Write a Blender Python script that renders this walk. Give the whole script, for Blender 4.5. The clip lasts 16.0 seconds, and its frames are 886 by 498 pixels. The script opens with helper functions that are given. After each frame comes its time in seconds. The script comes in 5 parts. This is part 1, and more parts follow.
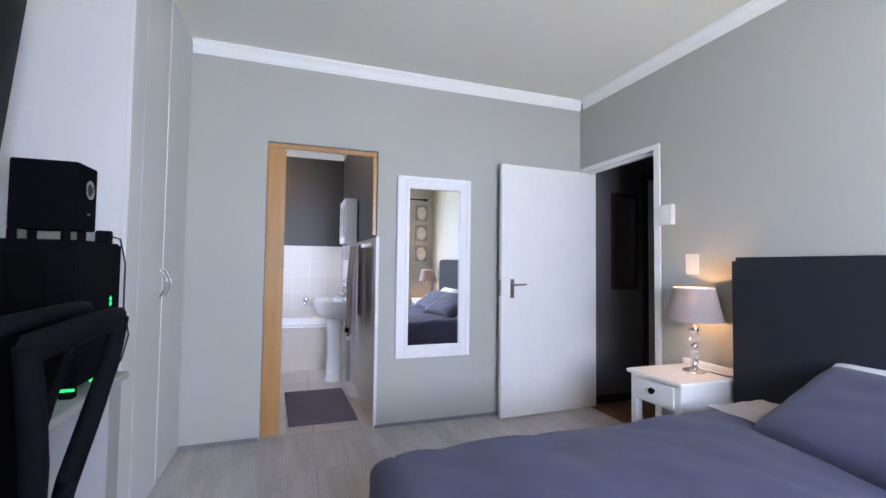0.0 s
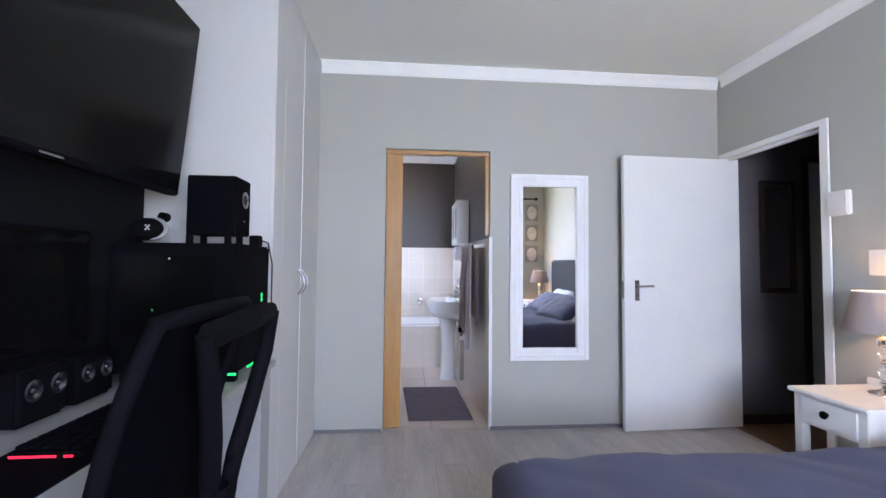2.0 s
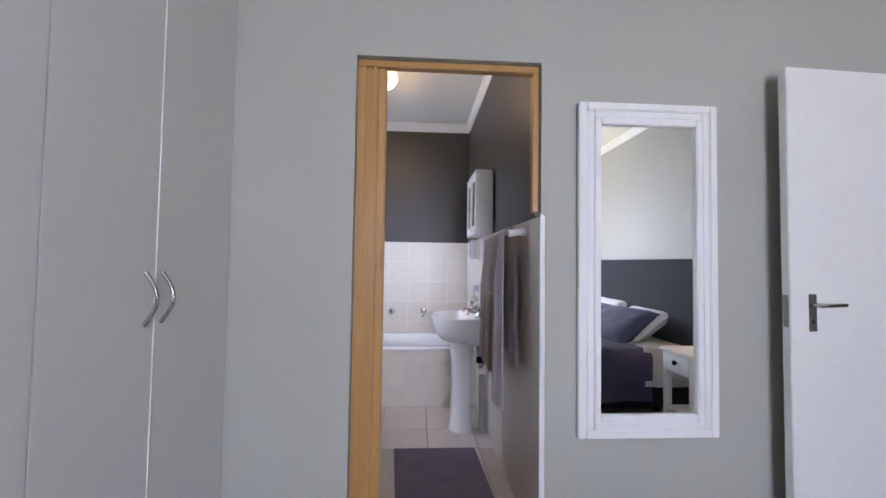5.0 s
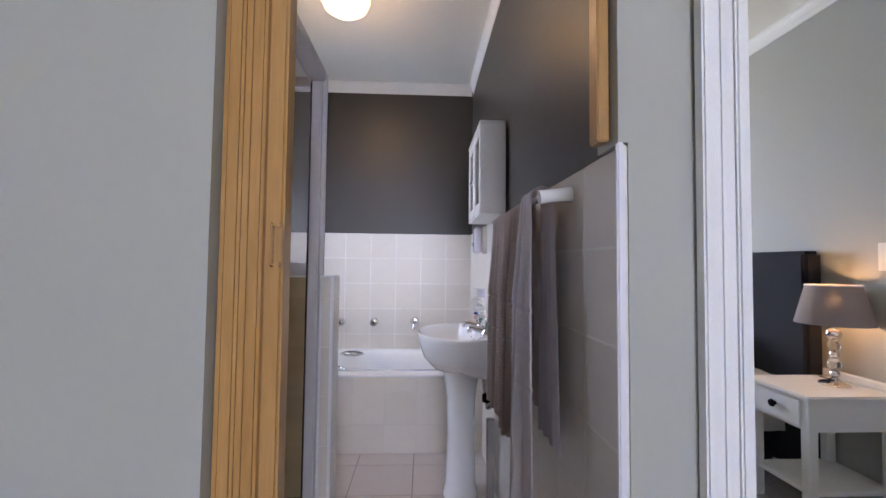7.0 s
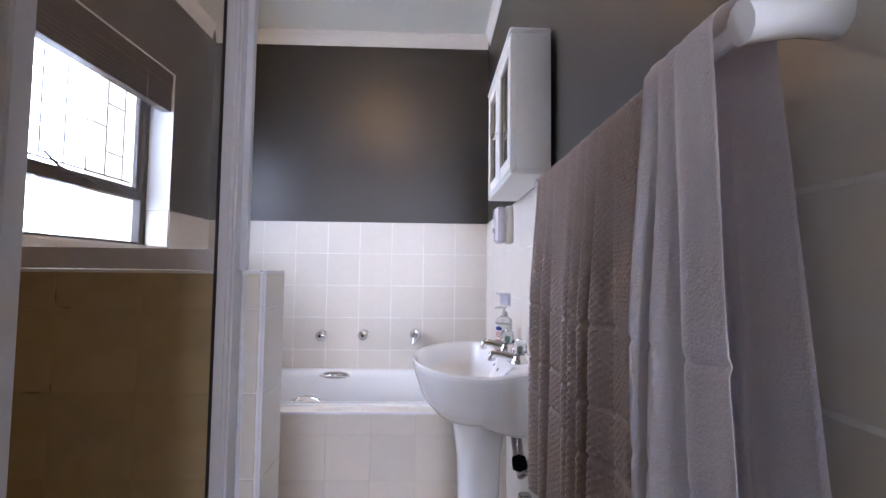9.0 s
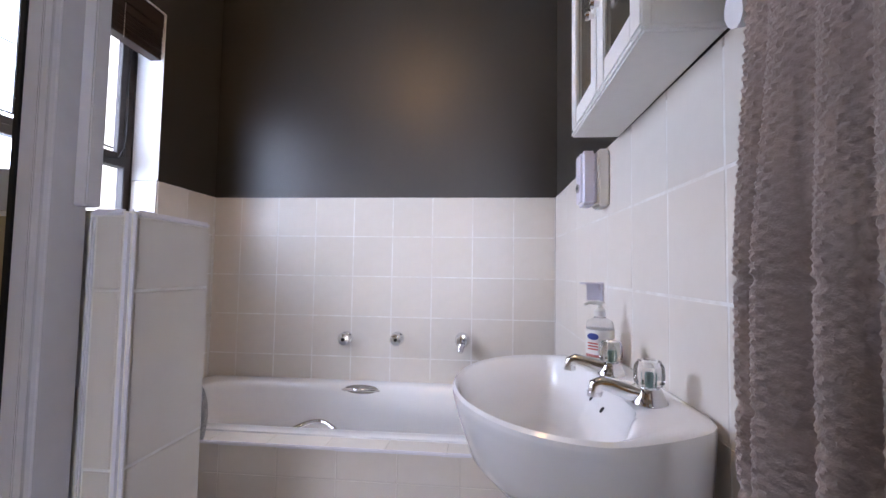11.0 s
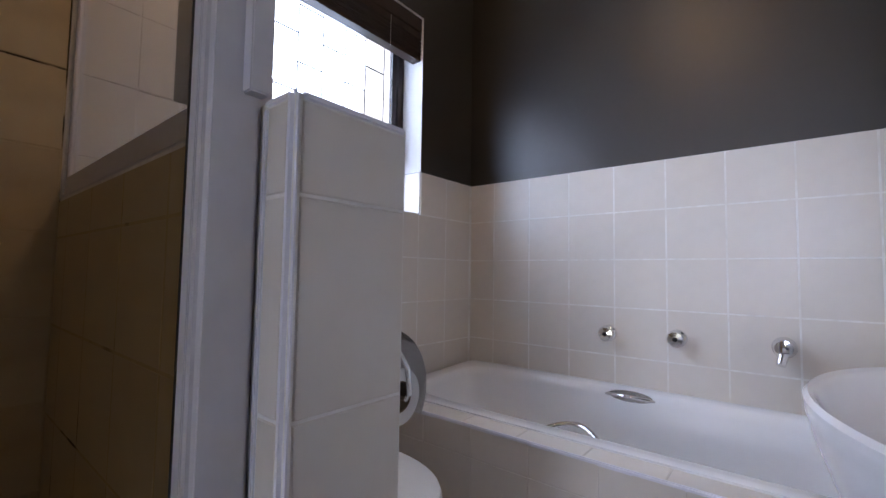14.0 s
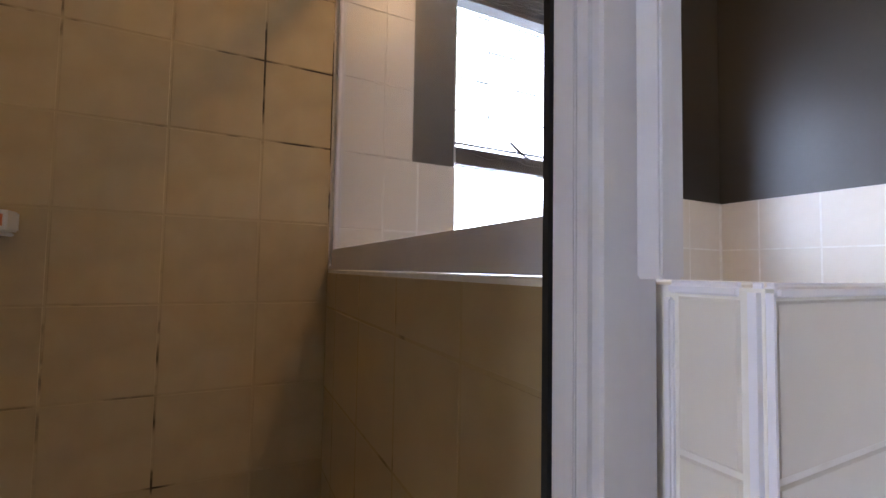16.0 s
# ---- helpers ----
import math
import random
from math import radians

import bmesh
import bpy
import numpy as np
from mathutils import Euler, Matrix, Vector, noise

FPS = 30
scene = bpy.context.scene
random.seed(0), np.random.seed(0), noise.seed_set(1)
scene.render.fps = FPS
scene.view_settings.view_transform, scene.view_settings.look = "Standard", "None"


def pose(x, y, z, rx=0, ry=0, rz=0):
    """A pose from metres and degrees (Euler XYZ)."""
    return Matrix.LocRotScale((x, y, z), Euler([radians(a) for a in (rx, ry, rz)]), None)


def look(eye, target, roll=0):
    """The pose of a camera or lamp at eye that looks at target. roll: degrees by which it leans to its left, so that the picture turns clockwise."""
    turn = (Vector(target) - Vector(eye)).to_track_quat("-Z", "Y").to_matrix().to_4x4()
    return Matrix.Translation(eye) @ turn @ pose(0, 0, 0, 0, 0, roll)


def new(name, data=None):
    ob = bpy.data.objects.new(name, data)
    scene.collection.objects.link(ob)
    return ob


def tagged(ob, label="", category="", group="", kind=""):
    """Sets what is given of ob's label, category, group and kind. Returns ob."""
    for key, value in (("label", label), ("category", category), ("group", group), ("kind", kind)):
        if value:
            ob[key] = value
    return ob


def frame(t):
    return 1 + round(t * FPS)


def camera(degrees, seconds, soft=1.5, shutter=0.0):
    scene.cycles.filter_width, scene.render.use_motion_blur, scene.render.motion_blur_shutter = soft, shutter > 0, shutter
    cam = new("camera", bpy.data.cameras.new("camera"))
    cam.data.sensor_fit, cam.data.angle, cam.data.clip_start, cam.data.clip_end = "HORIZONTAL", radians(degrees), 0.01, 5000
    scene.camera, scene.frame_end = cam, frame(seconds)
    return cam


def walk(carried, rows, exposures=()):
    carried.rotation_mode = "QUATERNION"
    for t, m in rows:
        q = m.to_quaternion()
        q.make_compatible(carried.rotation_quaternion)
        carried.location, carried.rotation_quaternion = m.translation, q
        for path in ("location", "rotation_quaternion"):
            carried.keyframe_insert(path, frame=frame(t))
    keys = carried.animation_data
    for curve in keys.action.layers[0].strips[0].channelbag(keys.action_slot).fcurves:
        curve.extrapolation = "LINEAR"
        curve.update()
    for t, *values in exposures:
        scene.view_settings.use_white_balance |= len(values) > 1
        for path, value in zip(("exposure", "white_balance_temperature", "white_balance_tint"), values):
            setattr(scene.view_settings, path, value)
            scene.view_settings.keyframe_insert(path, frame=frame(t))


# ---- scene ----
cam = camera(91.9, 16.0)
PATH = [
    (0, (0.413, -3.207, 1.205), (1.062, -1.316, 1.284), 0.7),
    (0.5, (0.379, -3.212, 1.21), (0.87, -1.274, 1.289), 0.6),
    (1, (0.363, -3.221, 1.207), (0.71, -1.253, 1.289), 0.6),
    (1.5, (0.36, -3.214, 1.207), (0.586, -1.229, 1.288), 0.5),
    (2, (0.378, -3.162, 1.197), (0.54, -1.17, 1.277), 0.5),
    (2.5, (0.388, -2.99, 1.187), (0.539, -0.997, 1.262), 0.6),
    (3, (0.397, -2.766, 1.19), (0.54, -0.773, 1.264), 0.6),
    (3.2, (0.407, -2.685, 1.187), (0.547, -0.692, 1.261), 0.6),
    (5.5, (0.493, -1.499, 1.193), (0.609, 0.496, 1.279), 0.8),
    (6, (0.526, -1.263, 1.182), (0.636, 0.732, 1.268), 0.7),
    (6.5, (0.567, -1.037, 1.176), (0.67, 0.958, 1.266), 0.6),
    (7, (0.607, -0.815, 1.171), (0.699, 1.18, 1.26), 0.6),
    (7.5, (0.631, -0.589, 1.172), (0.716, 1.407, 1.267), 0.9),
    (8, (0.647, -0.396, 1.174), (0.718, 1.601, 1.27), 0.8),
    (10.3, (0.632, 0.346, 1.088), (0.604, 2.342, 1.199), 1.0),
    (10.5, (0.635, 0.411, 1.088), (0.569, 2.407, 1.195), 0.8),
    (11, (0.637, 0.544, 1.067), (0.456, 2.532, 1.176), 0.9),
    (11.5, (0.631, 0.654, 1.047), (0.311, 2.626, 1.15), 0.8),
    (12, (0.633, 0.743, 1.032), (0.147, 2.681, 1.133), 0.7),
    (12.5, (0.632, 0.799, 1.017), (-0.043, 2.679, 1.123), 0.8),
    (13, (0.625, 0.822, 0.987), (-0.242, 2.621, 1.098), 0.7),
    (13.5, (0.6, 0.818, 0.968), (-0.462, 2.51, 1.08), 0.8),
    (14, (0.574, 0.8, 0.97), (-0.689, 2.346, 1.084), 0.9),
    (14.5, (0.533, 0.777, 0.995), (-0.924, 2.143, 1.107), 1.0),
    (15, (0.467, 0.743, 1.034), (-1.135, 1.936, 1.143), 0.8),
    (15.5, (0.425, 0.762, 1.078), (-1.28, 1.802, 1.187), 1.1),
    (16, (0.346, 0.777, 1.139), (-1.442, 1.669, 1.236), 1.0),
]
EXPOSURES = [(0, 0.0, 6000, 21), (3.2, -0.02, 6130, 22), (5.5, -0.36, 6400, 23), (7, -0.34, 6400, 23), (8, 0.02, 6300, 23), (10.5, -0.05, 6530, 24),
             (11.5, -0.34, 6450, 24), (12.5, -0.42, 6400, 24), (13.5, -0.57, 6300, 23), (14.2, -0.64, 6250, 22), (15, -0.42, 6280, 21), (15.5, -0.03, 6380, 20), (16, 0.31, 6450, 20)]
walk(cam, [(t, look(eye, target, roll)) for t, eye, target, roll in PATH], EXPOSURES)
SKY_E, LAWN_E, BATH_E = 104, 64, 34
PLANK_STRETCH = (9, 1, 1)


# world, sun, large lights
def sky_world():
    w = bpy.data.worlds.new("sky")
    scene.world = w
    w.use_nodes = True
    nt = w.node_tree
    sky = nt.nodes.new("ShaderNodeTexSky")
    sky.sky_type = "NISHITA"
    sky.sun_disc = False
    sky.sun_elevation = radians(58)
    sky.sun_rotation = radians(40)
    nt.links.new(sky.outputs[0], nt.nodes["Background"].inputs[0])
    nt.nodes["Background"].inputs[1].default_value = 0.12


sky_world()


def lamp(name, kind, m, energy, col, **kw):
    li = bpy.data.lights.new(name, kind)
    li.energy, li.color = energy, col
    if kind == "AREA":
        li.shape = "RECTANGLE"
        li.size, li.size_y = kw["size"]
        if "spread" in kw:
            li.spread = radians(kw["spread"])
    elif kind == "SUN":
        li.angle = kw["angle"]
    else:
        li.shadow_soft_size = kw.get("radius", 0.05)
    ob = new(name, li)
    ob.matrix_world = m
    return ob


lamp("sun", "SUN", look((6, 8, 20), (0, 0, 0)), 3.0, (1.0, 0.95, 0.88), angle=radians(0.5))
# daylight in the bedroom window: sky coming down, lawn light going up
lamp("bedroom_sky_light", "AREA", look((1.27, -4.54, 1.55), (1.1, -1.0, 0.35)), SKY_E, (0.44, 0.60, 1.0), size=(1.3, 1.2))
lamp("bedroom_lawn_light", "AREA", look((1.27, -4.53, 1.35), (1.2, -1.5, 2.7)), LAWN_E, (1.0, 0.93, 0.46), size=(1.3, 1.0))
lamp("bathroom_sky_light", "AREA", look((-1.11, 1.80, 1.74), (0.62, 2.24, 1.56)), BATH_E, (0.60, 0.77, 1.0), size=(0.98, 0.96), spread=170)
lamp("bathroom_bulb", "POINT", pose(0.17, 1.47, 2.52), 11.5, (1.0, 0.62, 0.27), radius=0.09)
lamp("bedside_bulb", "POINT", pose(2.655, -1.275, 1.01), 4.6, (1.0, 0.55, 0.22), radius=0.03)
lamp("far_bedside_bulb", "POINT", pose(2.58, -3.93, 0.99), 11, (1.0, 0.55, 0.22), radius=0.03)
# unseen fill lamp added to brighten the hall, no window or fitting there
lamp("hall_fill_light", "AREA", look((5.6, -1.6, 1.7), (3.0, -0.6, 0.9)), 30, (0.85, 0.9, 1.0), size=(0.9, 1.2))


# materials
def mat(name, col, rough=0.55, metal=0.0, col2=None, scale=3.0, detail=40.0, bump=0.0, bscale=200.0, stretch=None,
        rvar=0.08, coat=0.0, emit=None, power=0.0, trans=0.0, ior=1.45, island=0.0, objvar=0.0, sheen=0.0, spec=0.5):
    m = bpy.data.materials.new(name)
    m.use_nodes = True
    nt = m.node_tree
    b = nt.nodes["Principled BSDF"]
    b.inputs["Roughness"].default_value = rough
    b.inputs["Metallic"].default_value = metal
    b.inputs["IOR"].default_value = ior
    b.inputs["Coat Weight"].default_value = coat
    b.inputs["Coat Roughness"].default_value = 0.12
    b.inputs["Transmission Weight"].default_value = trans
    b.inputs["Specular IOR Level"].default_value = spec
    b.inputs["Sheen Weight"].default_value = sheen
    tc = nt.nodes.new("ShaderNodeTexCoord")
    mp = nt.nodes.new("ShaderNodeMapping")
    if stretch:
        mp.inputs["Scale"].default_value = stretch
    nt.links.new(tc.outputs["Object"], mp.inputs[0])
    big = nt.nodes.new("ShaderNodeTexNoise")
    big.inputs["Scale"].default_value = scale
    big.inputs["Detail"].default_value = 5
    fine = nt.nodes.new("ShaderNodeTexNoise")
    fine.inputs["Scale"].default_value = detail
    fine.inputs["Detail"].default_value = 4
    nt.links.new(mp.outputs[0], big.inputs["Vector"])
    nt.links.new(mp.outputs[0], fine.inputs["Vector"])
    mixf = nt.nodes.new("ShaderNodeMath")
    mixf.operation = "MULTIPLY_ADD"
    mixf.inputs[1].default_value = 0.45
    sc = nt.nodes.new("ShaderNodeMath")
    sc.operation = "MULTIPLY"
    sc.inputs[1].default_value = 0.55
    nt.links.new(big.outputs[0], sc.inputs[0])
    nt.links.new(fine.outputs[0], mixf.inputs[0])
    nt.links.new(sc.outputs[0], mixf.inputs[2])
    ramp = nt.nodes.new("ShaderNodeValToRGB")
    c2 = col2 or tuple(c * 0.86 for c in col)
    ramp.color_ramp.elements[0].position, ramp.color_ramp.elements[0].color = 0.32, (*c2, 1)
    ramp.color_ramp.elements[1].position, ramp.color_ramp.elements[1].color = 0.68, (*col, 1)
    nt.links.new(mixf.outputs[0], ramp.inputs[0])
    out = ramp.outputs[0]
    if objvar or island:
        hsv = nt.nodes.new("ShaderNodeHueSaturation")
        if objvar:
            rnd = nt.nodes.new("ShaderNodeObjectInfo").outputs["Random"]
            amt = objvar
        else:
            rnd = nt.nodes.new("ShaderNodeNewGeometry").outputs["Random Per Island"]
            amt = island
        mr = nt.nodes.new("ShaderNodeMapRange")
        mr.inputs[3].default_value, mr.inputs[4].default_value = 1 - amt, 1 + amt
        nt.links.new(rnd, mr.inputs[0])
        nt.links.new(mr.outputs[0], hsv.inputs["Value"])
        nt.links.new(out, hsv.inputs["Color"])
        out = hsv.outputs[0]
    nt.links.new(out, b.inputs["Base Color"])
    rvar = min(rvar, 0.262 - rough) if rough < 0.262 else min(rvar, max(0.0, rough - 0.29))
    if rvar > 0.001:
        rr = nt.nodes.new("ShaderNodeMapRange")
        rr.inputs[3].default_value, rr.inputs[4].default_value = max(0.02, rough - rvar), min(1, rough + rvar)
        nt.links.new(fine.outputs[0], rr.inputs[0])
        nt.links.new(rr.outputs[0], b.inputs["Roughness"])
    if bump:
        bn = nt.nodes.new("ShaderNodeTexNoise")
        bn.inputs["Scale"].default_value = bscale
        bn.inputs["Detail"].default_value = 3
        nt.links.new(mp.outputs[0], bn.inputs["Vector"])
        bu = nt.nodes.new("ShaderNodeBump")
        bu.inputs["Strength"].default_value = bump
        bu.inputs["Distance"].default_value = 0.004
        nt.links.new(bn.outputs[0], bu.inputs["Height"])
        nt.links.new(bu.outputs[0], b.inputs["Normal"])
    if emit:
        b.inputs["Emission Color"].default_value = (*emit, 1)
        b.inputs["Emission Strength"].default_value = power
    return m


WALL = mat("grey_wall_paint", (0.42, 0.42, 0.378), 0.62, scale=1.3, col2=(0.40, 0.40, 0.358), bump=0.12, bscale=420)
CEIL = mat("ceiling_paint", (0.77, 0.765, 0.69), 0.85, scale=0.9, col2=(0.74, 0.735, 0.66), bump=0.06, bscale=300)
WHITE = mat("white_gloss_paint", (0.80, 0.80, 0.78), 0.38, scale=4, col2=(0.75, 0.75, 0.73), bump=0.03, bscale=150)
CORN = mat("cornice_white", (0.84, 0.84, 0.82), 0.6, col2=(0.80, 0.80, 0.77))
MELAM = mat("wardrobe_melamine", (0.60, 0.595, 0.575), 0.42, scale=2, col2=(0.57, 0.565, 0.545), bump=0.02)
CHARC = mat("charcoal_satin_paint", (0.037, 0.033, 0.028), 0.40, scale=1.5, col2=(0.032, 0.028, 0.024), bump=0.02, bscale=200, rvar=0.03, spec=0.85)
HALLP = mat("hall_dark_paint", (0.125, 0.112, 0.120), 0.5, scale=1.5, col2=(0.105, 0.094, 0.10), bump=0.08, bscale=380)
TILE = mat("cream_wall_tile", (0.68, 0.63, 0.565), 0.31, scale=3.5, detail=24, col2=(0.645, 0.595, 0.53), rvar=0.02, objvar=0.025, spec=0.75, bump=0.04, bscale=30)
# shower tile colour darkened and browned to hold the bulb's weak warm light
SHTILE = mat("dim_warm_shower_tile", (0.485, 0.375, 0.215), 0.40, scale=2.5, detail=14, col2=(0.395, 0.30, 0.165), rvar=0.08, objvar=0.025, bump=0.05, bscale=30)
GROUT = mat("white_grout", (0.86, 0.85, 0.83), 0.85, scale=6, col2=(0.66, 0.62, 0.56), bump=0.2)
DGROUT = mat("mouldy_grout", (0.45, 0.35, 0.20), 0.9, scale=2.2, detail=11, col2=(0.06, 0.045, 0.028))
for n_ in DGROUT.node_tree.nodes:
    if n_.type == "VALTORGB":
        n_.color_ramp.elements[0].position, n_.color_ramp.elements[1].position = 0.40, 0.47
AGROUT = mat("beige_grout", (0.62, 0.575, 0.52), 0.85, scale=6, col2=(0.54, 0.495, 0.445), bump=0.2)
FTILE = mat("floor_tile", (0.55, 0.485, 0.44), 0.36, scale=2, detail=9, col2=(0.515, 0.45, 0.405), objvar=0.03)
FGROUT = mat("floor_grout", (0.30, 0.26, 0.23), 0.9)
BEAD = mat("white_tile_trim", (0.78, 0.77, 0.82), 0.35, col2=(0.73, 0.72, 0.77))
CERAM = mat("white_ceramic", (0.82, 0.82, 0.82), 0.07, col2=(0.80, 0.80, 0.80), rvar=0.02, coat=0.3)
CHROME = mat("chrome", (0.80, 0.80, 0.81), 0.08, 1.0, col2=(0.74, 0.74, 0.75), rvar=0.04)
STEEL = mat("brushed_steel", (0.52, 0.51, 0.50), 0.24, 1.0, col2=(0.45, 0.44, 0.43))
PINE = mat("varnished_pine", (0.49, 0.275, 0.098), 0.36, scale=2.2, detail=18, col2=(0.38, 0.195, 0.060), stretch=(9, 9, 0.7), coat=0.2, island=0.05)
DBROWN = mat("dark_brown_wood", (0.035, 0.020, 0.015), 0.4, scale=3, detail=30, stretch=(8, 8, 1), col2=(0.022, 0.013, 0.010))
BLACK = mat("black_plastic", (0.0035, 0.0035, 0.005), 0.80, scale=8, col2=(0.003, 0.003, 0.004), spec=0.06)
DWALL = mat("near_black_wall_paint", (0.0085, 0.0088, 0.010), 0.75, scale=1.5, col2=(0.007, 0.0072, 0.008), bump=0.08, bscale=380, spec=0.12)
BLACKM = mat("black_matte", (0.0035, 0.0035, 0.0055), 0.92, scale=8, bump=0.2, bscale=500, spec=0.05)
SCREEN = mat("dark_screen", (0.005, 0.005, 0.005), 0.14, rvar=0.02, spec=0.16)
ALU = mat("white_aluminium", (0.66, 0.645, 0.67), 0.4, 0.0, scale=5, col2=(0.60, 0.585, 0.61))
SKIRT = mat("grey_skirting", (0.20, 0.20, 0.21), 0.5)
SEAL = mat("black_rubber_seal", (0.012, 0.012, 0.012), 0.6)
WFRAME = mat("dark_window_steel", (0.045, 0.035, 0.032), 0.42, scale=9, col2=(0.03, 0.024, 0.022))
REVEAL = mat("white_reveal_paint", (0.78, 0.78, 0.78), 0.6, col2=(0.73, 0.73, 0.73))
GLASS = mat("clear_glass", (1, 1, 1), 0.02, col2=(0.98, 0.98, 0.98), trans=1.0, ior=1.01, rvar=0)
SOAPGL = mat("soapy_glass", (0.95, 0.95, 0.94), 0.05, col2=(0.90, 0.90, 0.88), scale=5, detail=14, trans=0.90, ior=1.03, rvar=0)
SIDEGL = mat("tinted_side_glass", (0.004, 0.004, 0.004), 0.06, rvar=0.01, spec=0.06)
TEXGL = mat("textured_glass", (0.96, 0.97, 0.97), 0.10, col2=(0.93, 0.95, 0.95), trans=1.0, ior=1.06, bump=0.5, bscale=120, rvar=0)
DGLASS = mat("dark_cabinet_glass", (0.085, 0.078, 0.06), 0.08, col2=(0.07, 0.064, 0.05), rvar=0.02)
MIRROR = mat("mirror_silver", (0.93, 0.94, 0.93), 0.012, 1.0, col2=(0.92, 0.93, 0.92), rvar=0)
DISTRESS = mat("distressed_white_wood", (0.85, 0.85, 0.85), 0.5, scale=4, detail=55, stretch=(6, 6, 1), col2=(0.79, 0.785, 0.785), bump=0.15, bscale=90)
NSTAND = mat("white_painted_wood", (0.80, 0.79, 0.76), 0.4, scale=4, detail=40, col2=(0.74, 0.73, 0.69), stretch=(1, 5, 5), bump=0.06, bscale=60)
SPREAD = mat("slate_bedspread", (0.115, 0.113, 0.205), 0.85, scale=3, detail=90, col2=(0.092, 0.090, 0.166), bump=0.35, bscale=260, sheen=0.2)
PILLOW = mat("slate_pillow_cotton", (0.066, 0.066, 0.118), 0.85, scale=3, detail=90, col2=(0.054, 0.054, 0.098), bump=0.3, bscale=260, sheen=0.15)
SHEET = mat("white_linen", (0.78, 0.78, 0.78), 0.85, scale=3, detail=60, bump=0.2, bscale=180)
HEADB = mat("charcoal_headboard_fabric", (0.015, 0.017, 0.025), 0.85, scale=3, detail=120, col2=(0.012, 0.014, 0.021), bump=0.3, bscale=420, sheen=0.08, spec=0.25)
SHADE = mat("taupe_lampshade", (0.40, 0.35, 0.33), 0.9, scale=4, detail=120, col2=(0.35, 0.30, 0.285), bump=0.2, bscale=300, trans=0.18, ior=1.05)
CRYSTAL = mat("crystal", (0.95, 0.96, 0.96), 0.03, trans=0.85, ior=1.5, col2=(0.92, 0.93, 0.93), rvar=0)
TOWEL = mat("taupe_terry", (0.58, 0.475, 0.425), 0.95, scale=5, detail=160, col2=(0.45, 0.36, 0.315), bump=0.45, bscale=260, sheen=0.5)
TOWEL2 = mat("lilac_grey_terry", (0.80, 0.755, 0.79), 0.95, scale=5, detail=160, col2=(0.72, 0.675, 0.71), bump=0.4, bscale=300, sheen=0.5)
MATM = mat("purple_grey_bath_mat", (0.17, 0.15, 0.20), 0.95, scale=8, detail=170, col2=(0.125, 0.11, 0.15), bump=0.4, bscale=220)
LED_G = mat("green_led", (0.02, 0.5, 0.15), 0.5, emit=(0.02, 1.0, 0.22), power=1.0)
LED_R = mat("red_led", (0.4, 0.02, 0.02), 0.5, emit=(1.0, 0.02, 0.06), power=1.6)
LED_W = mat("white_led", (0.7, 0.7, 0.7), 0.5, emit=(0.9, 1, 0.95), power=1.5)
GLOBE = mat("opal_globe", (0.9, 0.85, 0.75), 0.3, emit=(1.0, 0.72, 0.36), power=3.2)
WBULB = mat("warm_bulb", (0.9, 0.8, 0.6), 0.3, emit=(1.0, 0.62, 0.25), power=6)
DESKT = mat("grey_desk_board", (0.36, 0.355, 0.35), 0.45, scale=3, col2=(0.31, 0.305, 0.30))
PWHITE = mat("white_plastic", (0.76, 0.75, 0.72), 0.35, scale=6, col2=(0.72, 0.71, 0.67))
LILAC = mat("lilac_plastic", (0.74, 0.71, 0.79), 0.25, scale=6, col2=(0.70, 0.67, 0.75))
KNOBP = mat("clear_acrylic", (0.97, 0.98, 0.98), 0.03, trans=0.95, ior=1.28, col2=(0.94, 0.96, 0.96), rvar=0.005)
BOTTLEP = mat("thin_clear_plastic", (0.95, 0.95, 0.96), 0.08, trans=0.88, ior=1.06, col2=(0.92, 0.92, 0.93), rvar=0.02)
TEALP = mat("teal_cap", (0.17, 0.30, 0.27), 0.35)
BLUEP = mat("blue_print", (0.03, 0.06, 0.28), 0.4)
REDP = mat("red_print", (0.55, 0.06, 0.05), 0.4)
ORANGE = mat("orange_print", (0.75, 0.22, 0.08), 0.45)
PAPER = mat("toilet_paper", (0.82, 0.81, 0.80), 0.95, bump=0.2, bscale=200)
CARD = mat("grey_canvas", (0.30, 0.30, 0.31), 0.8, scale=5, detail=30, col2=(0.24, 0.24, 0.25))
PALE = mat("pale_canvas_paint", (0.80, 0.78, 0.72), 0.8, scale=9, detail=30, col2=(0.48, 0.45, 0.40))
LAWN = mat("lawn", (0.10, 0.14, 0.045), 0.95, scale=2, detail=30, col2=(0.06, 0.09, 0.03), bump=0.5, bscale=20)
LAMIN = mat("grey_oak_laminate", (0.53, 0.495, 0.475), 0.40, scale=1.4, detail=16, col2=(0.31, 0.28, 0.262), stretch=PLANK_STRETCH, objvar=0.06, bump=0.05, bscale=60)
PGAP = mat("plank_gap", (0.17, 0.155, 0.145), 0.9)
HPLANK = mat("hall_wood_floor", (0.20, 0.105, 0.055), 0.4, scale=2, detail=20, col2=(0.13, 0.066, 0.034), stretch=(1, 8, 8))


# mesh helpers; every mesh is built in the world's coordinates and moved to its thing's base
ORG = {}


def thing(name, base, label, category, group="", kind="", rz=0):
    e = new(name)
    e.empty_display_size = 0.05
    e.matrix_world = pose(*base, 0, 0, rz)
    ORG[e.name] = pose(*base, 0, 0, 0).inverted()
    return tagged(e, label, category, group, kind)


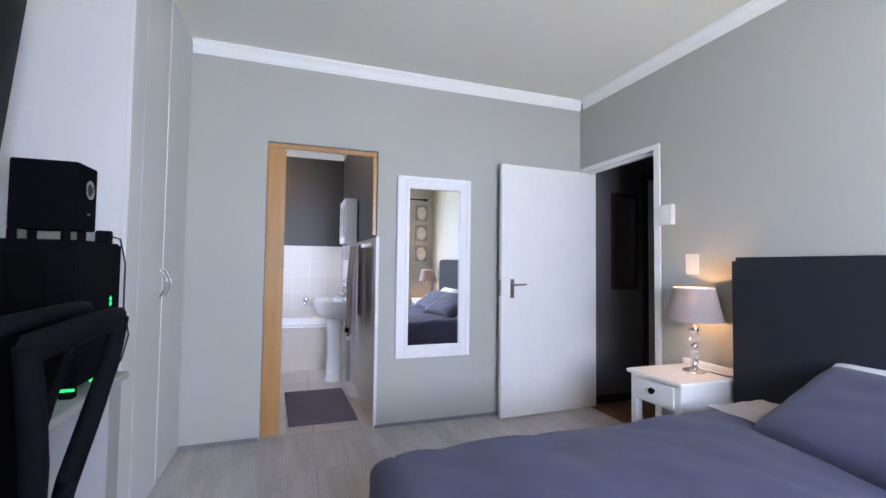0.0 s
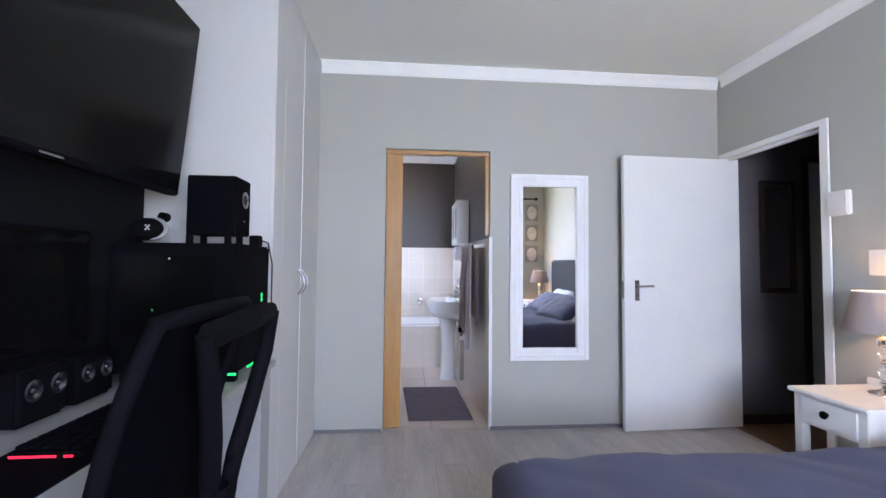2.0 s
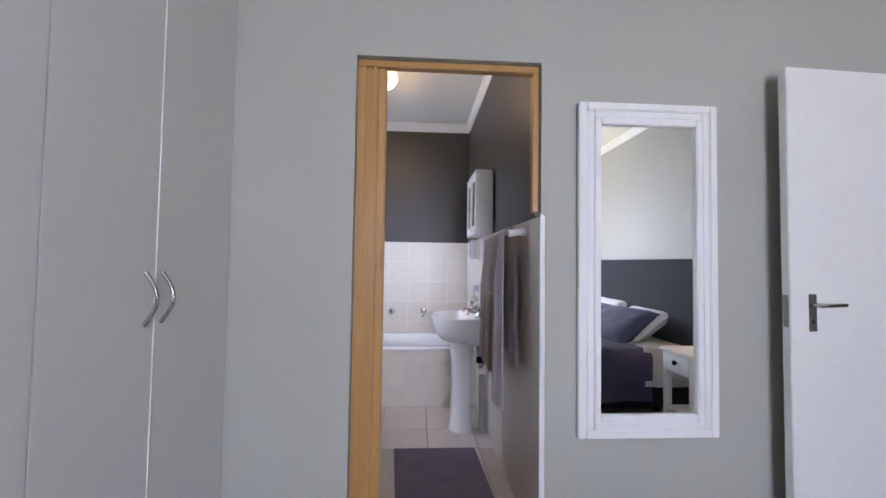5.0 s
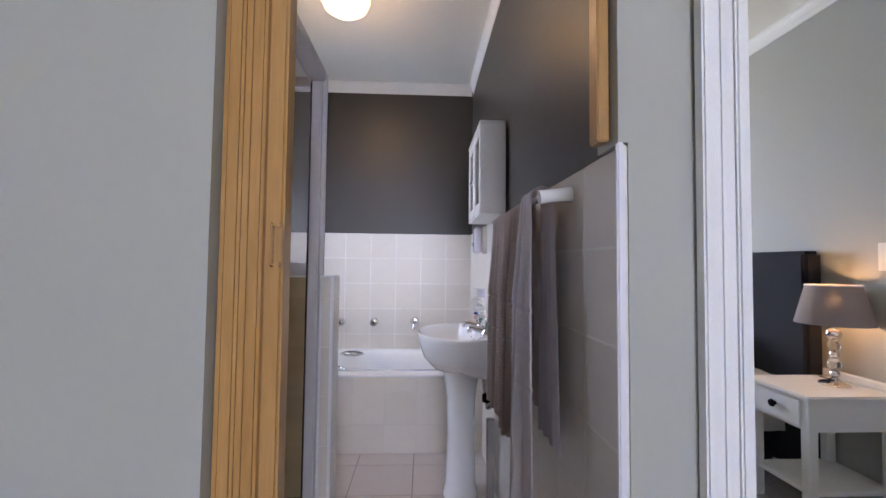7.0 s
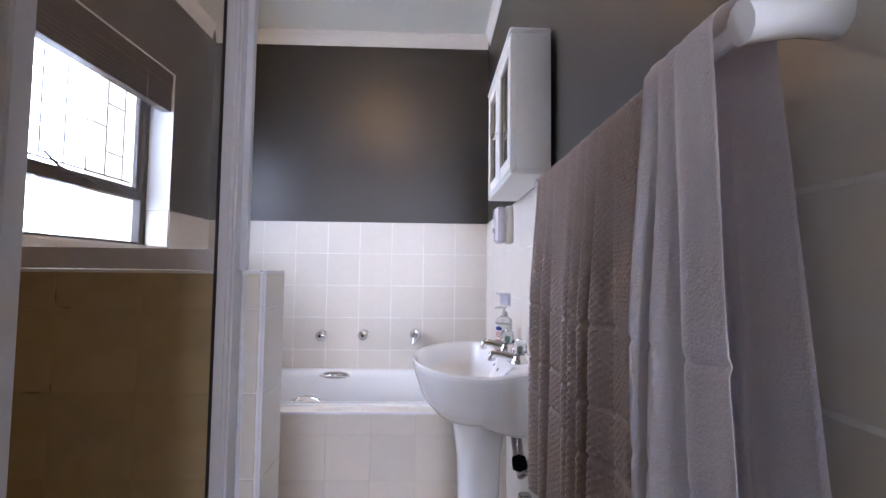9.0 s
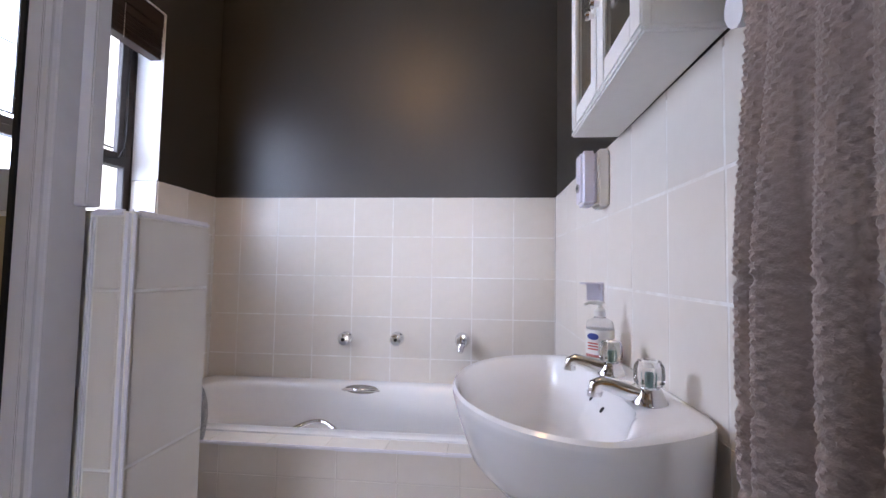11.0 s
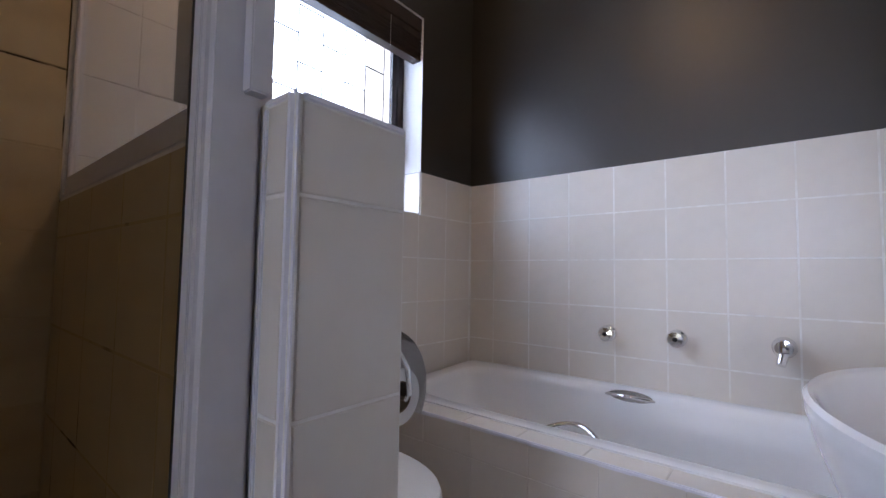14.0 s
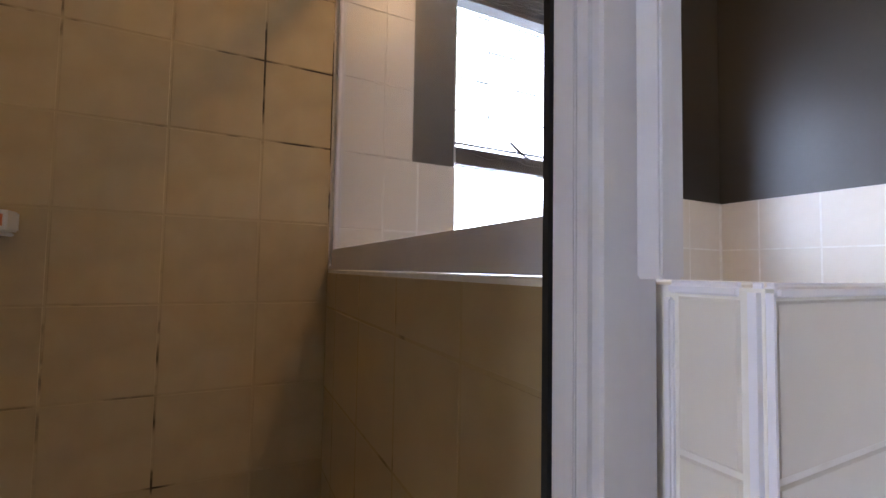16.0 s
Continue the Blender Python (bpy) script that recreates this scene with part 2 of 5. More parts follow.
def part(name, bm, material, parent, label="", smooth=False):
    bm.transform(ORG[parent.name])
    if smooth:
        for f in bm.faces:
            f.smooth = True
    me = bpy.data.meshes.new(name)
    bm.to_mesh(me)
    bm.free()
    me.materials.append(material)
    ob = new(name, me)
    ob.parent = parent
    ORG[ob.name] = ORG[parent.name]
    if smooth:
        me.set_sharp_from_angle(angle=radians(42))
    return tagged(ob, label)


def solo(name, bm, material, label, category="", kind="", smooth=False, base=None):
    base = base or (0, 0, 0)
    bm.transform(Matrix.Translation(base).inverted())
    if smooth:
        for f in bm.faces:
            f.smooth = True
    me = bpy.data.meshes.new(name)
    bm.to_mesh(me)
    bm.free()
    me.materials.append(material)
    ob = new(name, me)
    ob.location = base
    ORG[ob.name] = Matrix.Translation(base).inverted()
    if smooth:
        me.set_sharp_from_angle(angle=radians(42))
    return tagged(ob, label, category, "", kind)


def box(x0, x1, y0, y1, z0, z1, bev=0.0, bm=None, seg=2):
    own = bmesh.new()
    bmesh.ops.create_cube(own, size=1)
    for v in own.verts:
        v.co = Vector((x0 if v.co.x < 0 else x1, y0 if v.co.y < 0 else y1, z0 if v.co.z < 0 else z1))
    if bev:
        bmesh.ops.bevel(own, geom=own.edges[:], offset=bev, segments=seg, affect="EDGES", clamp_overlap=True)
    return join(bm, own)


def join(bm, own):
    if bm is None:
        return own
    me = bpy.data.meshes.new("tmp")
    own.to_mesh(me)
    own.free()
    bm.from_mesh(me)
    bpy.data.meshes.remove(me)
    return bm


def cyl(p0, p1, r0, r1=None, seg=24, bev=0.0, bm=None):
    p0, p1 = Vector(p0), Vector(p1)
    r1 = r0 if r1 is None else r1
    own = bmesh.new()
    h = (p1 - p0).length
    bmesh.ops.create_cone(own, cap_ends=True, segments=seg, radius1=r0, radius2=r1, depth=h)
    if bev:
        es = [e for e in own.edges if abs(e.verts[0].co.z - e.verts[1].co.z) < 1e-6]
        bmesh.ops.bevel(own, geom=es, offset=bev, segments=2, affect="EDGES", clamp_overlap=True)
    q = (p1 - p0).to_track_quat("Z", "Y").to_matrix().to_4x4()
    own.transform(Matrix.Translation((p0 + p1) / 2) @ q)
    return join(bm, own)


def lathe(profile, centre, seg=32, axis=None, bm=None, sx=1.0, sy=1.0):
    """Turns a profile of (radius, height) round an axis through centre."""
    own = bmesh.new()
    rings = []
    for r, z in profile:
        if r < 1e-5:
            rings.append([own.verts.new((0, 0, z))])
        else:
            rings.append([own.verts.new((r * math.cos(2 * math.pi * i / seg) * sx, r * math.sin(2 * math.pi * i / seg) * sy, z)) for i in range(seg)])
    for a, b in zip(rings, rings[1:]):
        for i in range(seg):
            j = (i + 1) % seg
            if len(a) == 1 and len(b) > 1:
                own.faces.new((a[0], b[j], b[i])[::-1])
            elif len(b) == 1 and len(a) > 1:
                own.faces.new((a[i], a[j], b[0]))
            elif len(a) > 1:
                own.faces.new((a[i], a[j], b[j], b[i]))
    m = Matrix.Translation(centre)
    if axis:
        m = m @ Vector(axis).to_track_quat("Z", "Y").to_matrix().to_4x4()
    own.transform(m)
    bmesh.ops.recalc_face_normals(own, faces=own.faces[:])
    return join(bm, own)


def tube(pts, r, seg=10, bm=None, closed=False, flat=1.0):
    """A round bar along points."""
    own = bmesh.new()
    pts = [Vector(p) for p in pts]
    rings = []
    n = len(pts)
    for i, p in enumerate(pts):
        d = (pts[(i + 1) % n] - pts[i - 1]) if closed else (pts[min(i + 1, n - 1)] - pts[max(i - 1, 0)])
        d.normalize()
        side = d.cross(Vector((0, 0, 1)))
        side = side.normalized() if side.length > 1e-3 else Vector((1, 0, 0))
        up = side.cross(d)
        rr = r[i] if isinstance(r, (list, tuple)) else r
        rings.append([own.verts.new(p + rr * (math.cos(2 * math.pi * k / seg) * side + flat * math.sin(2 * math.pi * k / seg) * up)) for k in range(seg)])
    for i in range(n if closed else n - 1):
        a, b = rings[i], rings[(i + 1) % n]
        for k in range(seg):
            own.faces.new((a[k], a[(k + 1) % seg], b[(k + 1) % seg], b[k]))
    if not closed:
        own.faces.new(rings[0][::-1])
        own.faces.new(rings[-1])
    bmesh.ops.recalc_face_normals(own, faces=own.faces[:])
    return join(bm, own)


def arc(p, q, bulge, n=10):
    """Points from p to q bowed out by the vector bulge."""
    p, q, bulge = Vector(p), Vector(q), Vector(bulge)
    return [p.lerp(q, i / n) + bulge * math.sin(math.pi * i / n) for i in range(n + 1)]


def grid(fn, nu, nv, thick=0.0):
    """A sheet of nu x nv cells from a function of u and v in 0 to 1."""
    bm = bmesh.new()
    vs = [[bm.verts.new(fn(i / nu, j / nv)) for j in range(nv + 1)] for i in range(nu + 1)]
    for i in range(nu):
        for j in range(nv):
            bm.faces.new((vs[i][j], vs[i + 1][j], vs[i + 1][j + 1], vs[i][j + 1]))
    if thick:
        bmesh.ops.solidify(bm, geom=bm.faces[:], thickness=thick)
    bmesh.ops.recalc_face_normals(bm, faces=bm.faces[:])
    return bm


def prism(pts, z0, z1, bev=0.0):
    """An upright prism on a plan outline."""
    bm = bmesh.new()
    lo = [bm.verts.new((x, y, z0)) for x, y in pts]
    f = bm.faces.new(lo)
    r = bmesh.ops.extrude_face_region(bm, geom=[f])
    for v in r["geom"]:
        if isinstance(v, bmesh.types.BMVert):
            v.co.z = z1
    bmesh.ops.recalc_face_normals(bm, faces=bm.faces[:])
    if bev:
        bmesh.ops.bevel(bm, geom=bm.edges[:], offset=bev, segments=2, affect="EDGES", clamp_overlap=True)
    return bm


def wall(name, boxes, material, label):
    bm = bmesh.new()
    for b in boxes:
        box(*b, bm=bm)
    return solo(name, bm, material, label, "wall", "structure")


# ---------------- structure ----------------
CZ = 2.70
FARY, RX, LX = 2.697, 1.0, -0.78
TT = 1.448

wall("wall_north", [(-0.90, 0.208, 0.0, 0.10, 0, CZ), (1.0065, 2.805, 0.0, 0.10, 0, 1.421), (0.987, 2.805, 0.0, 0.10, 1.421, CZ), (0.208, 0.987, 0.0, 0.10, 2.066, CZ)], WALL,
     "grey-green painted wall with the bathroom doorway")
wall("wall_east", [(2.805, 2.915, -4.40, -0.885, 0, CZ), (2.805, 2.915, -0.885, 0.10, 2.075, CZ), (2.805, 2.915, -0.03, 0.10, 0, 2.075)], WALL,
     "grey-green painted wall behind the bed")
wall("wall_south", [(-0.90, 0.60, -4.62, -4.40, 0, CZ), (1.95, 2.805, -4.62, -4.40, 0, CZ), (0.60, 1.95, -4.62, -4.40, 0, 0.85),
                    (0.60, 1.95, -4.62, -4.40, 2.15, CZ)], WALL, "grey-green painted wall with the bedroom window")
wall("wall_west", [(-0.98, -0.875, -4.50, 0.0, 0, CZ)], DWALL, "charcoal painted wall behind the desk")
wall("bathroom_wall_east", [(1.0065, 1.10, 0.10, FARY + 0.1, 0, CZ)], CHARC, "charcoal satin painted bathroom wall above cream tiles")
wall("bathroom_wall_north", [(-0.98, 1.0065, FARY + 0.0065, FARY + 0.11, 0, CZ)], CHARC, "charcoal satin painted bathroom wall above cream tiles")
WY0, WY1, WZ0, WZ1 = 1.372, 2.285, 1.25, 2.20
wall("bathroom_wall_west", [(-0.98, LX - 0.0065, 0.10, WY0, 0, CZ), (-0.98, LX - 0.0065, WY1, FARY, 0, CZ),
                            (-0.98, LX - 0.0065, WY0, WY1, 0, WZ0 - 0.008), (-0.98, LX - 0.0065, WY0, WY1, WZ1, CZ)], CHARC,
     "charcoal satin painted bathroom wall with a window")
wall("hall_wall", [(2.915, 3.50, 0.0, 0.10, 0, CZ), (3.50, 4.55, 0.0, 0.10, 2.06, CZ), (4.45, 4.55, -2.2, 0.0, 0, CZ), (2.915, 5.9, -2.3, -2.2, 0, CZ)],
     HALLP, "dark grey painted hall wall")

solo("ceiling", box(-0.98, 2.915, -4.50, 0.10, CZ, CZ + 0.12), CEIL, "white painted ceiling", "ceiling", "structure")
solo("bathroom_ceiling", box(-0.98, 1.10, 0.10, FARY + 0.11, CZ, CZ + 0.12), CEIL, "white painted bathroom ceiling", "ceiling", "structure")
solo("hall_ceiling", box(2.915, 5.9, -2.3, 0.10, CZ - 0.05, CZ + 0.12), CEIL, "white painted hall ceiling", "ceiling", "structure")


def cornice(name, a, b, out, label="white moulded plaster cornice"):
    """A stepped cove along the wall from a to b; out points into the room."""
    a, b, out = Vector((*a, 0)), Vector((*b, 0)), Vector((*out, 0))
    prof = [(0, CZ - 0.090), (0.008, CZ - 0.090), (0.009, CZ - 0.080), (0.014, CZ - 0.074), (0.020, CZ - 0.050), (0.030, CZ - 0.030),
            (0.040, CZ - 0.021), (0.042, CZ - 0.014), (0.050, CZ - 0.012), (0.050, CZ), (0, CZ)]
    prof = [(d * 0.62, z) for d, z in prof]
    bm = bmesh.new()
    ra = [bm.verts.new(a + out * d + Vector((0, 0, z))) for d, z in prof]
    rb = [bm.verts.new(b + out * d + Vector((0, 0, z))) for d, z in prof]
    n = len(prof)
    for i in range(n):
        bm.faces.new((ra[i], ra[(i + 1) % n], rb[(i + 1) % n], rb[i]))
    bm.faces.new(ra[::-1])
    bm.faces.new(rb)
    bmesh.ops.recalc_face_normals(bm, faces=bm.faces[:])
    return solo(name, bm, CORN, label, "cornice", "structure")


cornice("cornice_north", (-0.27, -0.0005), (2.8045, -0.0005), (0, -1))
cornice("cornice_east", (2.8045, -0.052), (2.8045, -4.40), (-1, 0))
cornice("cornice_south", (-0.874, -4.3995), (2.754, -4.3995), (0, 1))
cornice("bathroom_cornice_north", (LX, FARY + 0.006), (1.0, FARY + 0.006), (0, -1))
cornice("bathroom_cornice_east", (1.006, 0.1), (1.006, FARY - 0.045), (-1, 0))
cornice("bathroom_cornice_west", (LX - 0.006, 0.1), (LX - 0.006, FARY - 0.045), (1, 0))

# floors
floor_bed = solo("floor", box(-0.98, 2.86, -4.50, 0.04, -0.12, -0.006), PGAP, "grey oak laminate plank floor", "floor", "structure")
floor_bath = solo("bathroom_floor", box(-0.98, 1.10, 0.04, FARY + 0.11, -0.12, -0.005), FGROUT, "beige tiled bathroom floor", "floor", "structure")
floor_hall = solo("hall_floor", box(2.86, 5.9, -2.3, 0.10, -0.12, -0.001), HPLANK, "reddish brown wooden hall floor", "floor", "structure")
solo("ground", box(-60, 60, -60, 60, -0.45, -0.30), LAWN, "sunlit lawn outside the house", "ground", "structure")
solo("baseboard", box(-0.275, 0.20, -0.014, -0.0005, 0, 0.024, 0.004, bm=box(0.99, 2.78, -0.014, -0.0005, 0, 0.024, 0.004)), SKIRT,
     "thin grey skirting strip", "skirting", "structure")
solo("hall_baseboard", box(2.92, 3.49, -0.016, -0.0005, 0, 0.075, 0.004), DBROWN, "dark brown wooden hall skirting", "skirting", "structure")


def window(name, base, label, a0, a1, z0, z1, axis, depth, near=0.035, stay=False):
    """A steel window in the plane axis = depth from a0 to a1."""
    w = thing(name, base, label, "window", kind="structure")

    def bx(u0, u1, d, v0, v1, bev=0.003):
        if axis == "x":
            return box(depth - d, depth + d, u0, u1, v0, v1, bev)
        return box(u0, u1, depth - d, depth + d, v0, v1, bev)
    fr = bmesh.new()
    for b in ((a0, a0 + near, z0, z1), (a1 - 0.035, a1, z0, z1), (a0 + near, a1 - 0.035, z0, z0 + 0.022), (a0 + near, a1 - 0.035, z1 - 0.04, z1)):
        join(fr, bx(b[0], b[1], 0.018, b[2], b[3]))
    part("window_frame", fr, WFRAME, w)
    zt = z0 + 0.245 if stay else (z0 + z1) / 2
    part("transom", bx(a0 + near, a1 - 0.035, 0.024, zt, zt + 0.045), WFRAME, w)
    sash = bmesh.new()
    for b in ((a0 + near + 0.001, a0 + near + 0.031, zt + 0.046, z1 - 0.041), (a1 - 0.066, a1 - 0.036, zt + 0.046, z1 - 0.041),
              (a0 + near + 0.031, a1 - 0.066, zt + 0.046, zt + 0.062), (a0 + near + 0.031, a1 - 0.066, z1 - 0.07, z1 - 0.041)):
        join(sash, bx(b[0], b[1], 0.012, b[2], b[3], 0.002))
    part("sash", sash, WFRAME, w)
    for v0, v1 in ((z0 + 0.022, zt), (zt + 0.062, z1 - 0.07)):
        p = part("pane", bx(a0 + near + 0.025, a1 - 0.06, 0.0015, v0, v1, 0), GLASS, w)
        p.visible_shadow = False
    return w


window("window_1", (LX - 0.15, 1.83, WZ0), "dark steel bathroom window with a small lower pane", WY0 + 0.002, WY1 - 0.002, WZ0, WZ1, "x", -0.93, 0.035, True)
window("window_2", (1.27, -4.59, 0.85), "dark steel bedroom window", 0.60, 1.95, 0.85, 2.15, "y", -4.59)
# window stay and burglar bars
stay = thing("window_stay", (-0.912, 1.70, 1.535), "dark steel window stay on the transom", "window stay")
part("arm", tube([(-0.905, 1.66, 1.60), (-0.890, 1.72, 1.548)], 0.005), WFRAME, stay)
part("knob", lathe([(0, -0.008), (0.009, -0.004), (0.009, 0.004), (0, 0.008)], (-0.888, 1.725, 1.545), 12), WFRAME, stay)
wire = thing("loose_cable", (-0.90, 1.9, 1.52), "loose black cable along the window transom", "cable")
part("cable", tube([(-0.898 + 0.003 * math.sin(k), 1.42 + 0.052 * k, 1.536 + 0.010 * math.sin(k * 1.7) - 0.0008 * k) for k in range(16)] + [(-0.893, 2.225, 1.58), (-0.893, 2.232, 1.70), (-0.893, 2.226, 1.86), (-0.893, 2.230, 2.05)], 0.0032, 6), SEAL, wire)
bars = thing("burglar_bars", (-1.02, 1.765, WZ0), "thin black steel burglar bars outside the window", "burglar bars")
ROWS = (1.60, 1.725, 1.85, 1.975, 2.10)
part("rail", box(-1.024, -1.018, WY0 - 0.03, WY1 + 0.03, ROWS[0], ROWS[0] + 0.007), SEAL, bars)
for i in range(8):
    y = WY0 + 0.025 + i * 0.122
    part("bar", box(-1.023, -1.019, y, y + 0.0044, ROWS[0] + 0.007, 2.19), SEAL, bars)
    for r in range(1, 5):
        if (i + r) % 2 and i < 7:
            part("crossbar", box(-1.024, -1.018, y + 0.0044, y + 0.122, ROWS[r], ROWS[r] + 0.0044), SEAL, bars)
solo("backdrop", box(-7.1, -7.0, -8, 24, -0.3, 14), mat("bright_sky_haze", (0.9, 0.9, 0.9), 0.9, emit=(0.95, 0.98, 1.0), power=2.4),
     "bright white haze outside the bathroom window", "backdrop", "structure")
# reveal of the bathroom window
rv = bmesh.new()
box(-0.905, LX - 0.0008, WY1 - 0.004, WY1, 1.45, WZ1, bm=rv)
box(-0.905, LX - 0.0008, WY0, WY0 + 0.004, 1.45, WZ1, bm=rv)
box(-0.905, LX - 0.0008, WY0, WY1, WZ1 - 0.004, WZ1, bm=rv)
solo("window_reveal", rv, REVEAL, "white painted window reveal", "reveal", "structure")

# bedroom door and its frame
fr = thing("door_frame", (2.86, -0.46, 0), "white painted wooden door frame to the hall", "door frame", kind="structure")
for y0, y1 in ((-0.888, -0.845), (-0.062, -0.022)):
    part("jamb", box(2.792, 2.925, y0, y1, 0, 2.045, 0.004), WHITE, fr)
    part("architrave", box(2.788, 2.800, y0 - (0.012 if y0 < -0.5 else 0), y1 + 0.0, 0, 2.078, 0.003), WHITE, fr)
part("head", box(2.792, 2.925, -0.888, -0.022, 2.045, 2.082, 0.004), WHITE, fr)
part("stop", box(2.84, 2.86, -0.845, -0.062, 2.030, 2.045, 0.002), WHITE, fr)

leaf = thing("door_1", (2.79, -0.066, 0), "white painted flush door standing open against the wall", "door", kind="structure", rz=0)
part("slab", box(1.965, 2.79, -0.086, -0.046, 0.008, 2.035, 0.003), WHITE, leaf)
hd = bmesh.new()
box(2.045, 2.080, -0.0895, -0.0862, 0.955, 1.105, 0.0012, bm=hd)
hp = part("handle_plate", hd, STEEL, leaf)
part("lever", tube([(2.062, -0.088, 1.062), (2.062, -0.125, 1.062), (2.078, -0.132, 1.062), (2.165, -0.130, 1.064)], 0.008), STEEL, hp)
part("keyhole", box(2.058, 2.066, -0.0902, -0.0896, 0.985, 1.002), SEAL, hp)
part("lock_plate", box(1.9635, 1.9648, -0.078, -0.054, 0.97, 1.10), STEEL, leaf)
part("back_lever", tube([(2.062, -0.046, 1.062), (2.062, -0.020, 1.062), (2.0, -0.018, 1.062)], 0.007), STEEL, leaf)
leaf.rotation_euler.z = radians(2.6)

hdoor = thing("door_2", (4.0, 0.02, 0), "white door in a dark brown frame along the hall", "door", kind="structure")
part("jamb", box(3.50, 3.555, -0.02, 0.09, 0, 2.05, 0.004), DBROWN, hdoor)
part("head", box(3.50, 4.45, -0.02, 0.09, 2.05, 2.10, 0.004), DBROWN, hdoor)
part("slab", box(3.558, 4.44, 0.03, 0.07, 0.01, 2.045, 0.003), WHITE, hdoor)

# concertina door folded back at the bathroom doorway
fold = thing("folding_door", (0.28, 0.05, 0), "varnished pine concertina door folded back in the bathroom doorway", "folding door")
part("track", box(0.212, 0.983, 0.030, 0.074, 2.036, 2.064, 0.003), PINE, fold)
part("wall_lath", box(0.2105, 0.222, 0.034, 0.090, 0.004, 2.034, 0.002), PINE, fold)
x = 0.2225
for x1, y0 in ((0.250, 0.026), (0.270, 0.031), (0.293, 0.027)):
    part("panel", box(x, x1 + 0.0008, y0, 0.098 - (y0 - 0.026), 0.012, 2.034, 0.006, seg=4), PINE, fold)
    x = x1
lead = part("leading_stile", box(x, 0.3310, 0.042, 0.097, 0.012, 2.034, 0.006, seg=3), PINE, fold)
gx = 0.320
grip = box(gx - 0.014, gx - 0.004, 0.020, 0.0416, 1.170, 1.256, 0.003)
box(gx - 0.0045, gx + 0.012, 0.020, 0.0416, 1.170, 1.179, 0.003, bm=grip)
box(gx - 0.0045, gx + 0.012, 0.020, 0.0416, 1.247, 1.256, 0.003, bm=grip)
box(gx - 0.0045, gx + 0.011, 0.037, 0.0416, 1.178, 1.248, bm=grip)
part("pull", grip, PINE, lead, "pine pull handle")
part("receiver_lath", box(0.958, 0.9835, 0.030, 0.074, 1.432, 2.034, 0.003), PINE, fold)

# tile trim on the doorway corner
solo("doorway_tile_trim", box(0.982, 0.9975, -0.006, 0.006, 0.0, 1.421, 0.003), BEAD, "white plastic tile edge trim at the doorway", "tile trim", "structure")

# ---------------- half wall and shower ----------------
PX0, PX1, PY0, PY1, SZ = 0.138, 0.178, 0.952, 1.000, 1.985
HX, HY0, HY1, HZ = 0.232, 1.006, 1.150, 1.134
half = solo("half_wall", box(LX, HX - 0.0015, HY0 + 0.0015, HY1 - 0.0015, -0.004, HZ - 0.0015), GROUT, "tiled half wall beside the shower", "half wall", "structure")
bd = box(HX - 0.012, HX + 0.002, HY0 - 0.003, HY0 + 0.009, 0, HZ + 0.0015, 0.005, seg=4)
box(PX1 + 0.0005, PX1 + 0.0060, HY0 - 0.0020, HY0 + 0.006, 0, HZ - 0.0085, 0.0015, bm=bd)
box(PX1 + 0.001, HX - 0.0110, HY0 - 0.0013, HY0 + 0.008, HZ - 0.008, HZ + 0.0013, 0.003, bm=bd, seg=3)
box(HX - 0.008, HX + 0.0013, HY0 + 0.0075, HY1 - 0.002, HZ - 0.008, HZ + 0.0013, 0.003, bm=bd, seg=3)
solo("half_wall_trim", bd, BEAD, "white plastic trim on the half wall's edges", "tile trim", "structure")

screen = thing("shower_enclosure", (0.16, 0.55, 0), "white aluminium shower enclosure with a textured sliding door pushed open", "shower enclosure")
pb = box(PX0, PX1, PY0, HY0 - 0.0005, 0.06, SZ, 0.006, seg=3)
box(PX1 - 0.002, 0.193, PY1 - 0.016, PY1 + 0.004, HZ + 0.0018, SZ, 0.0015, bm=pb)
box(PX0 + 0.014, PX0 + 0.026, PY0 - 0.002, PY0 + 0.004, 0.06, SZ, 0.001, bm=pb)
post = part("corner_post", pb, ALU, screen)
part("seal", box(PX0 - 0.006, PX0 - 0.0005, PY0 + 0.002, PY0 + 0.016, 0.07, SZ - 0.04), SEAL, post)
part("wall_post", box(0.145, 0.185, 0.1085, 0.135, 0.06, SZ, 0.003), ALU, screen)
tr = box(0.135, 0.195, 0.136, PY0 - 0.0005, SZ - 0.045, SZ, 0.004)
box(0.130, 0.136, 0.136, PY0 - 0.001, SZ - 0.052, SZ - 0.008, 0.001, bm=tr)
part("top_track", tr, ALU, screen)
part("bottom_track", box(0.135, 0.195, 0.136, PY0 - 0.0005, 0.12, 0.15, 0.004), ALU, screen)
for nm, y0, y1, xc in (("fixed_panel", 0.136, 0.425, 0.178), ("sliding_door", 0.150, 0.440, 0.152)):
    f = bmesh.new()
    for a in ((y0, y0 + 0.022), (y1 - 0.030, y1)):
        box(xc - 0.010, xc + 0.010, a[0], a[1], 0.151, SZ - 0.053, 0.003, bm=f)
    box(xc - 0.008, xc + 0.008, y0 + 0.022, y1 - 0.030, 0.151, 0.175, 0.002, bm=f)
    box(xc - 0.008, xc + 0.008, y0 + 0.022, y1 - 0.030, SZ - 0.078, SZ - 0.053, 0.002, bm=f)
    p = part(nm, f, ALU, screen)
    g = part("pane", box(xc - 0.0025, xc + 0.0025, y0 + 0.021, y1 - 0.029, 0.174, SZ - 0.077), TEXGL, p, "textured obscure glass")
    g.visible_shadow = False
side = bmesh.new()
box(LX + 0.001, 0.1375, 1.014, 1.038, HZ + 0.0015, HZ + 0.053, 0.004, bm=side)
